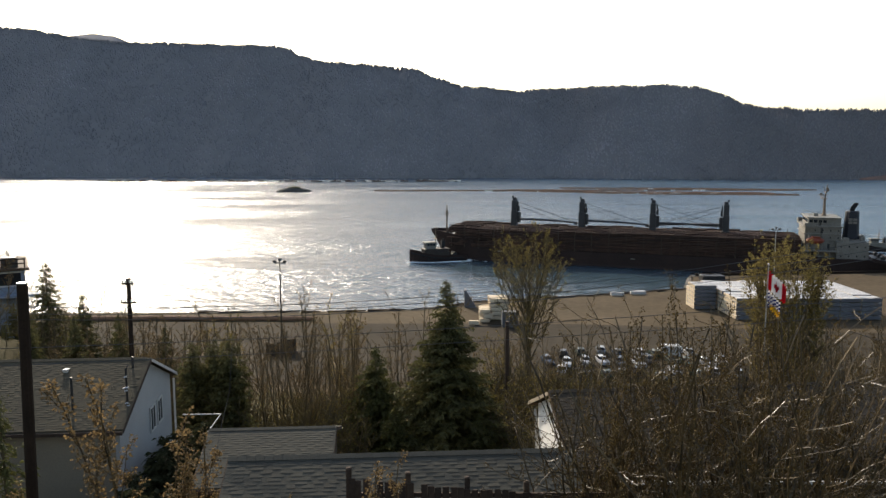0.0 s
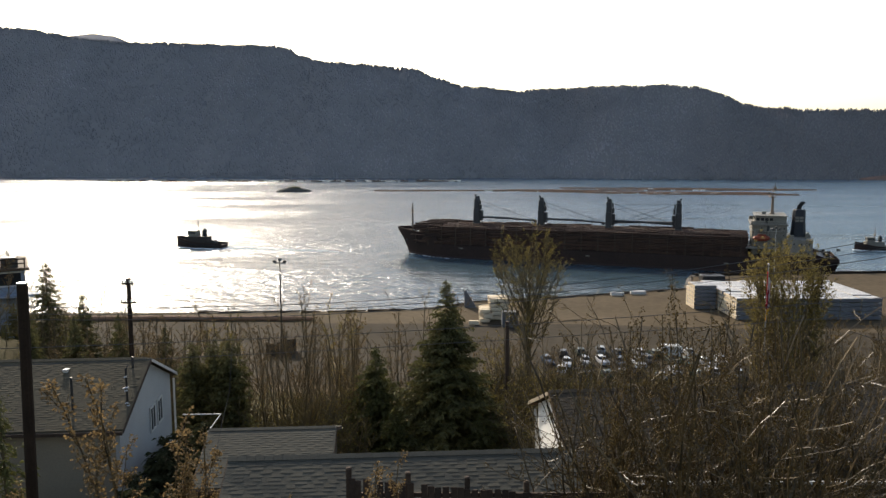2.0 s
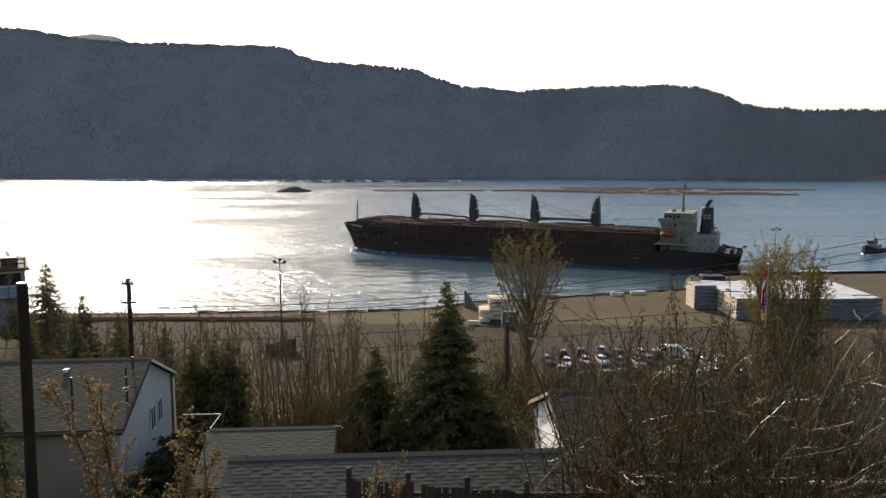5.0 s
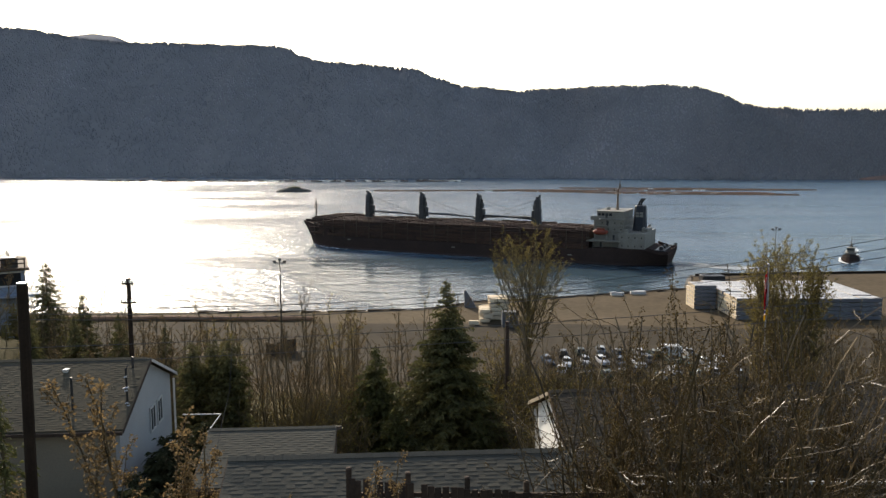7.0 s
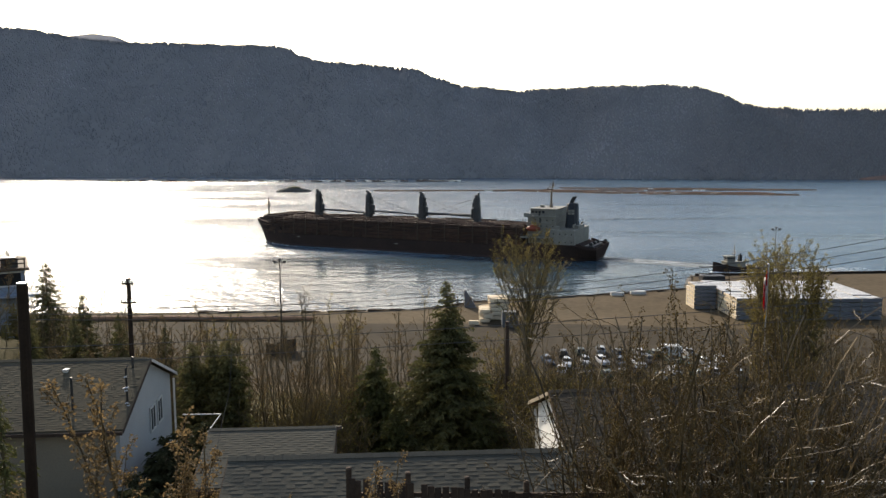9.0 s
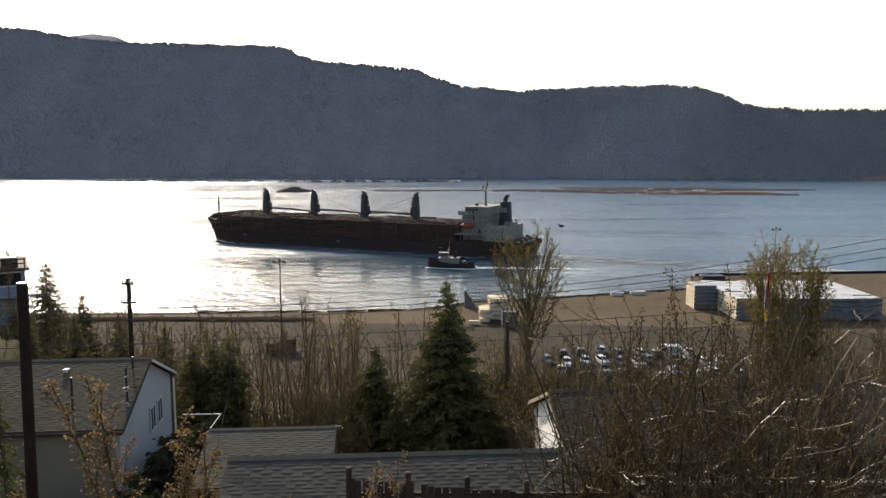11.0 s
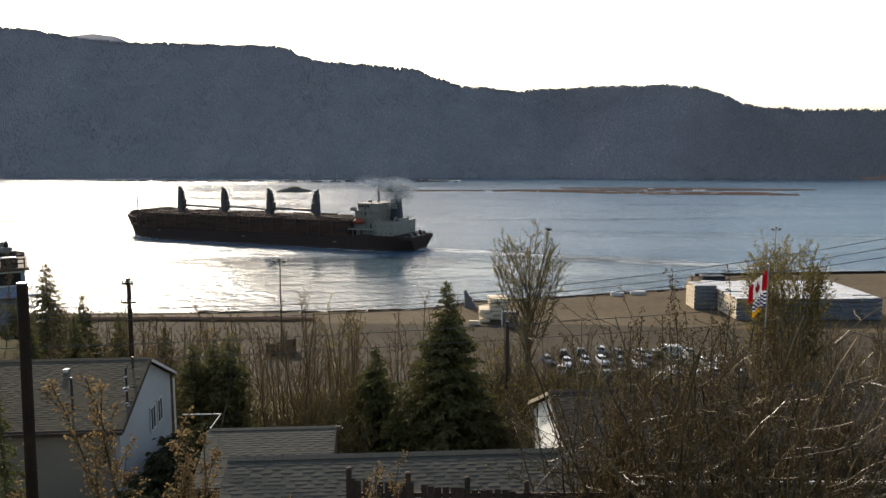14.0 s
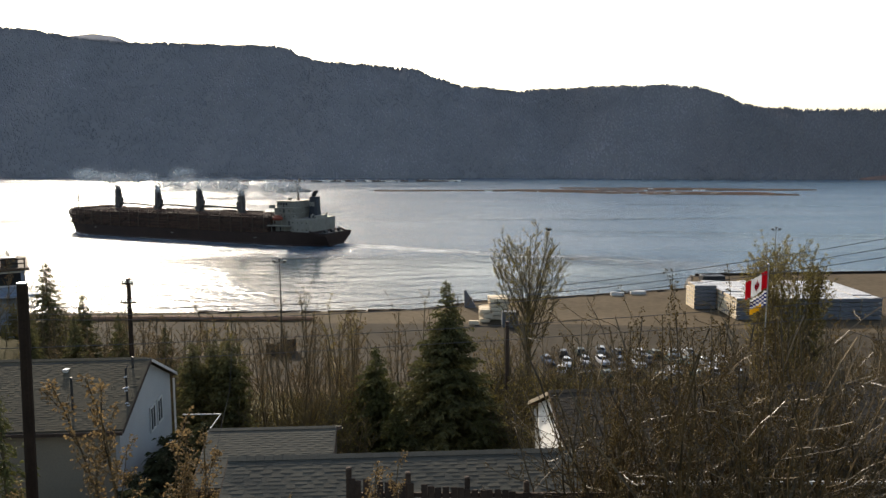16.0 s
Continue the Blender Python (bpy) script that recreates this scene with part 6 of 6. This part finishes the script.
def build_smoke():
    """Loose puffs of exhaust, each one a lumpy thin cloud, faded to suit the camera's view."""
    m = bpy.data.materials.new("thin grey smoke")
    m.use_nodes = True
    nt = m.node_tree
    nt.nodes.remove(nt.nodes["Principled BSDF"])
    body, clear, both = nt.nodes.new("ShaderNodeBsdfDiffuse"), nt.nodes.new("ShaderNodeBsdfTransparent"), nt.nodes.new("ShaderNodeMixShader")
    body.inputs[0].default_value = (0.6, 0.58, 0.56, 1)
    tc, n, rng = nt.nodes.new("ShaderNodeTexCoord"), nt.nodes.new("ShaderNodeTexNoise"), nt.nodes.new("ShaderNodeMapRange")
    n.inputs["Scale"].default_value, n.inputs["Detail"].default_value = 0.22, 5.0
    for i, v in enumerate((0.3, 0.68, 0.0, 0.6)):
        rng.inputs[i + 1].default_value = v
    thick, mul = nt.nodes.new("ShaderNodeAttribute"), nt.nodes.new("ShaderNodeMath")
    thick.attribute_name = "cover"
    mul.operation = "MULTIPLY"
    nt.links.new(tc.outputs["Object"], n.inputs["Vector"])
    nt.links.new(n.outputs[0], rng.inputs[0])
    nt.links.new(rng.outputs[0], mul.inputs[0])
    nt.links.new(thick.outputs["Fac"], mul.inputs[1])
    nt.links.new(mul.outputs[0], both.inputs[0])
    nt.links.new(clear.outputs[0], both.inputs[1])
    nt.links.new(body.outputs[0], both.inputs[2])
    nt.links.new(both.outputs[0], nt.nodes["Material Output"].inputs[0])
    puffs = []
    g = random.Random(61)
    for i in range(16):
        t = thing("smoke_puff", "thin pale grey puff of funnel smoke", "smoke", group="funnel smoke")
        r = g.uniform(3.6, 6.0)
        b = M().ball((0, 0, 0), (r * 1.7, r * 0.6, r * 0.8), 24, 14)
        # cover falls off with y, the way the camera looks, to soften rims
        thin = [(abs(p[1]) / (r * 0.6)) ** 1.6 for p in b.v]
        b.v = [tuple(Vector(p) * (1 + 0.3 * noise.noise(Vector(p) * 0.3 + Vector((i * 7, 0, 0))))) for p in b.v]
        ob = part("cloud", b, m, t, smooth=True)
        share = ob.data.attributes.new("cover", "FLOAT", "POINT")
        for k, c in enumerate(thin):
            share.data[k].value = c
        puffs.append((t, 13.1 + 0.17 * i, (g.uniform(-66, -50), g.uniform(2, 12), g.uniform(1.5, 4.5))))
    return puffs


# ---- shingles ----
def build_shingles():
    for r, (roof, material, x0, x1, ya, ym, eave, ridge) in enumerate(ROOFS):
        rng = random.Random(40 + r)
        run, rise = ym - ya, ridge - eave
        length, slope = math.hypot(run, rise), math.atan2(rise, run)
        e = 0.132
        kinds = []                    # (width, butt thickness): proud tabs between flush ones
        for w, t in ((0.31, 0.0095), (0.23, 0.0085), (0.25, 0.0012), (0.18, 0.0012)):
            h = w / 2 - 0.0005
            vs = [(-h, 0, -0.01), (h, 0, -0.01), (h, e - 0.001, -0.01), (-h, e - 0.001, -0.01), (-h, 0, t), (h, 0, t), (h, e - 0.001, 0.0004), (-h, e - 0.001, 0.0004)]
            kinds.append((w, vs))
        fs = [(4, 5, 6, 7), (0, 1, 5, 4), (1, 2, 6, 5), (3, 0, 4, 7)]
        meshes = [mesh_of("shingle", M().add(vs, fs), material) for w, vs in kinds]
        rest = M()
        spots = []
        rows = int(length / e)
        for j in range(rows):
            x, k = x0 + 0.005, rng.randrange(4)
            while True:
                k = rng.choice((2, 3)) if k < 2 and rng.random() < 0.85 else rng.choice((0, 0, 1))
                w = kinds[k][0]
                if x + w > x1:
                    break
                spots.append((x + w / 2, j * e, k))
                x += w
        mid = -6 if r == 0 else -7 if r == 1 else -1 if r == 2 else 5
        spots.sort(key=lambda q: abs(q[0] - mid))
        for i, (x, v, k) in enumerate(spots):
            m = Matrix.Translation((x, ya + math.cos(slope) * v, eave + math.sin(slope) * v + 0.004 + rng.uniform(0, 0.0006))) @ Matrix.Rotation(slope, 4, "X") @ Matrix.Rotation(radians(rng.uniform(-0.12, 0.12)), 4, "Z")
            if i < 300:
                o = part("shingle", meshes[k], material, roof)
                o.matrix_basis = m
            else:
                rest.add([m @ Vector(p) for p in kinds[k][1]], fs)
        if rest.f:
            part("shingle_field", rest, material, roof, kind="stuff")


# ---- motion ----
SHIP_ROWS = ((0, 160.6, 273.1, 161.1), (0.5, 156.9, 274.8, 160.8), (1, 153.0, 276.6, 160.7), (1.5, 148.9, 278.6, 160.5), (2, 144.8, 280.5, 160.3), (2.5, 140.7, 282.4, 159.9), (3, 136.0, 284.4, 159.6), (3.5, 131.1, 286.1, 159.1), (4, 125.9, 287.9, 158.5),
             (6.5, 96.5, 296.9, 154.9), (7, 90.7, 300.0, 154.9), (7.5, 84.6, 303.2, 154.9), (8, 78.5, 306.5, 155.0), (8.5, 72.2, 309.7, 155.2), (9, 65.8, 313.0, 155.4), (11.5, 31.7, 327.8, 156.4), (12, 24.1, 331.4, 156.6),
             (12.5, 16.3, 335.0, 156.8), (13, 8.3, 338.8, 157.0), (13.5, -0.3, 342.6, 157.1), (14, -9.2, 346.5, 157.1), (14.5, -18.4, 350.4, 157.3), (15, -28.3, 354.3, 157.2), (15.5, -38.7, 358.4, 156.9), (16, -49.5, 362.4, 156.6))
TUG_A = ((0, -2, 309, 200), (0.5, -19, 320, 170), (1, -46.2, 333, 160), (1.5, -78.2, 346, 162), (2, -112, 353, 167), (3, -185.4, 368, 170), (4, -260, 380, 172), (6, -380, 400, 172), (16, -900, 480, 172))
TUG_B = ((0, 194, 338, 170), (1.5, 194.5, 342.5, 170), (3.5, 195.3, 342.5, 190), (5.5, 184, 327, 228), (7, 165.2, 308, 240), (8, 141, 291, 218), (9, 108.4, 281, 188), (9.2, 100, 280.5, 184), (10.3, 42, 286, 175), (11.5, -24.9, 293, 176), (12.5, -85, 297.5, 175), (13, -117.4, 302, 170), (13.5, -151, 311.7, 165), (14.5, -222, 333, 162), (16, -330, 368, 160))


def motions():
    for ob, rows in ((carrier, SHIP_ROWS), (tug_a, TUG_A), (tug_b, TUG_B)):
        walk(ob, [(t, pose(x, y, 0, 0, 0, a)) for t, x, y, a in rows])
    walk(patch, [(t, pose(x, 0, 0)) for t, x in ((0, 8), (2, -10), (3.5, -28), (7, -55), (9, -64), (12.5, -70), (16, -77))])
    walk(van, [(t, pose(x, y, 4.05, 0, 0, a)) for t, x, y, a in ((0, 44, 147, 172), (14.3, 44, 147, 172), (14.6, 32, 153, 168), (14.9, 3, 162, 180), (15.0, -14, 162, 180), (15.3, -66, 162, 180), (15.6, -118, 162, 180), (16, -180, 162, 180))])
    for ob, k, w, late in strips:
        walk(ob, strip_rows(k, w, late))
    for ob, start, way in puffs:
        rows = []
        for t, x, y, a in SHIP_ROWS:
            if t < start - 0.2:
                rows.append((t, pose(x, y, 0, 0, 0, a) @ pose(21, 0, 8)))
                sx, sy, sa, st = x, y, a, t
        x, y = sx - 18 * (start - st), sy + 8 * (start - st)
        out = pose(x, y, 0, 0, 0, sa) @ Vector((12, 0, 25))
        rows.append((start, pose(*out)))
        end = out + Vector(way) * (16 - start)
        rows.append((16.0 if start < 15.9 else start + 0.1, pose(*end)))
        walk(ob, rows)
    walk(bird, [(0, pose(90, 70, 60, 0, 0, 200)), (9.3, pose(80, 70, 58, 0, 0, 200)), (10.2, pose(30, 60, 46, 0, 0, 200)), (10.9, pose(9.5, 55.2, 39.2, 0, 0, 190)), (11.2, pose(7.62, 55, 38.6, 0, 0, 160)), (16, pose(7.62, 55, 38.6, 0, 0, 160))])


build_land()
build_hills()
build_booms()
carrier = build_carrier()
patch = build_slick()
# deckhouse colour darkened to give the tug its backlit silhouette
tug_a = build_tug("tugboat", "dark tugboat running ahead of the ship", HULL, mat("deckhouse in silhouette brown", (0.055, 0.043, 0.036), (0.036, 0.028, 0.024), 0.5, 3.0, 0.6))
tug_b = build_tug("tugboat", "small tugboat with a white wheelhouse crossing the bay", HULL, WHITE)
tug_a.scale = (1.1, 1.1, 1.1)
tug_b.scale = (0.82, 0.82, 0.82)
build_houses()
build_poles()
build_yard()
van = build_van()
build_trees()
strips = build_flags()
bird = build_bird()
puffs = build_smoke()
build_shingles()
motions()
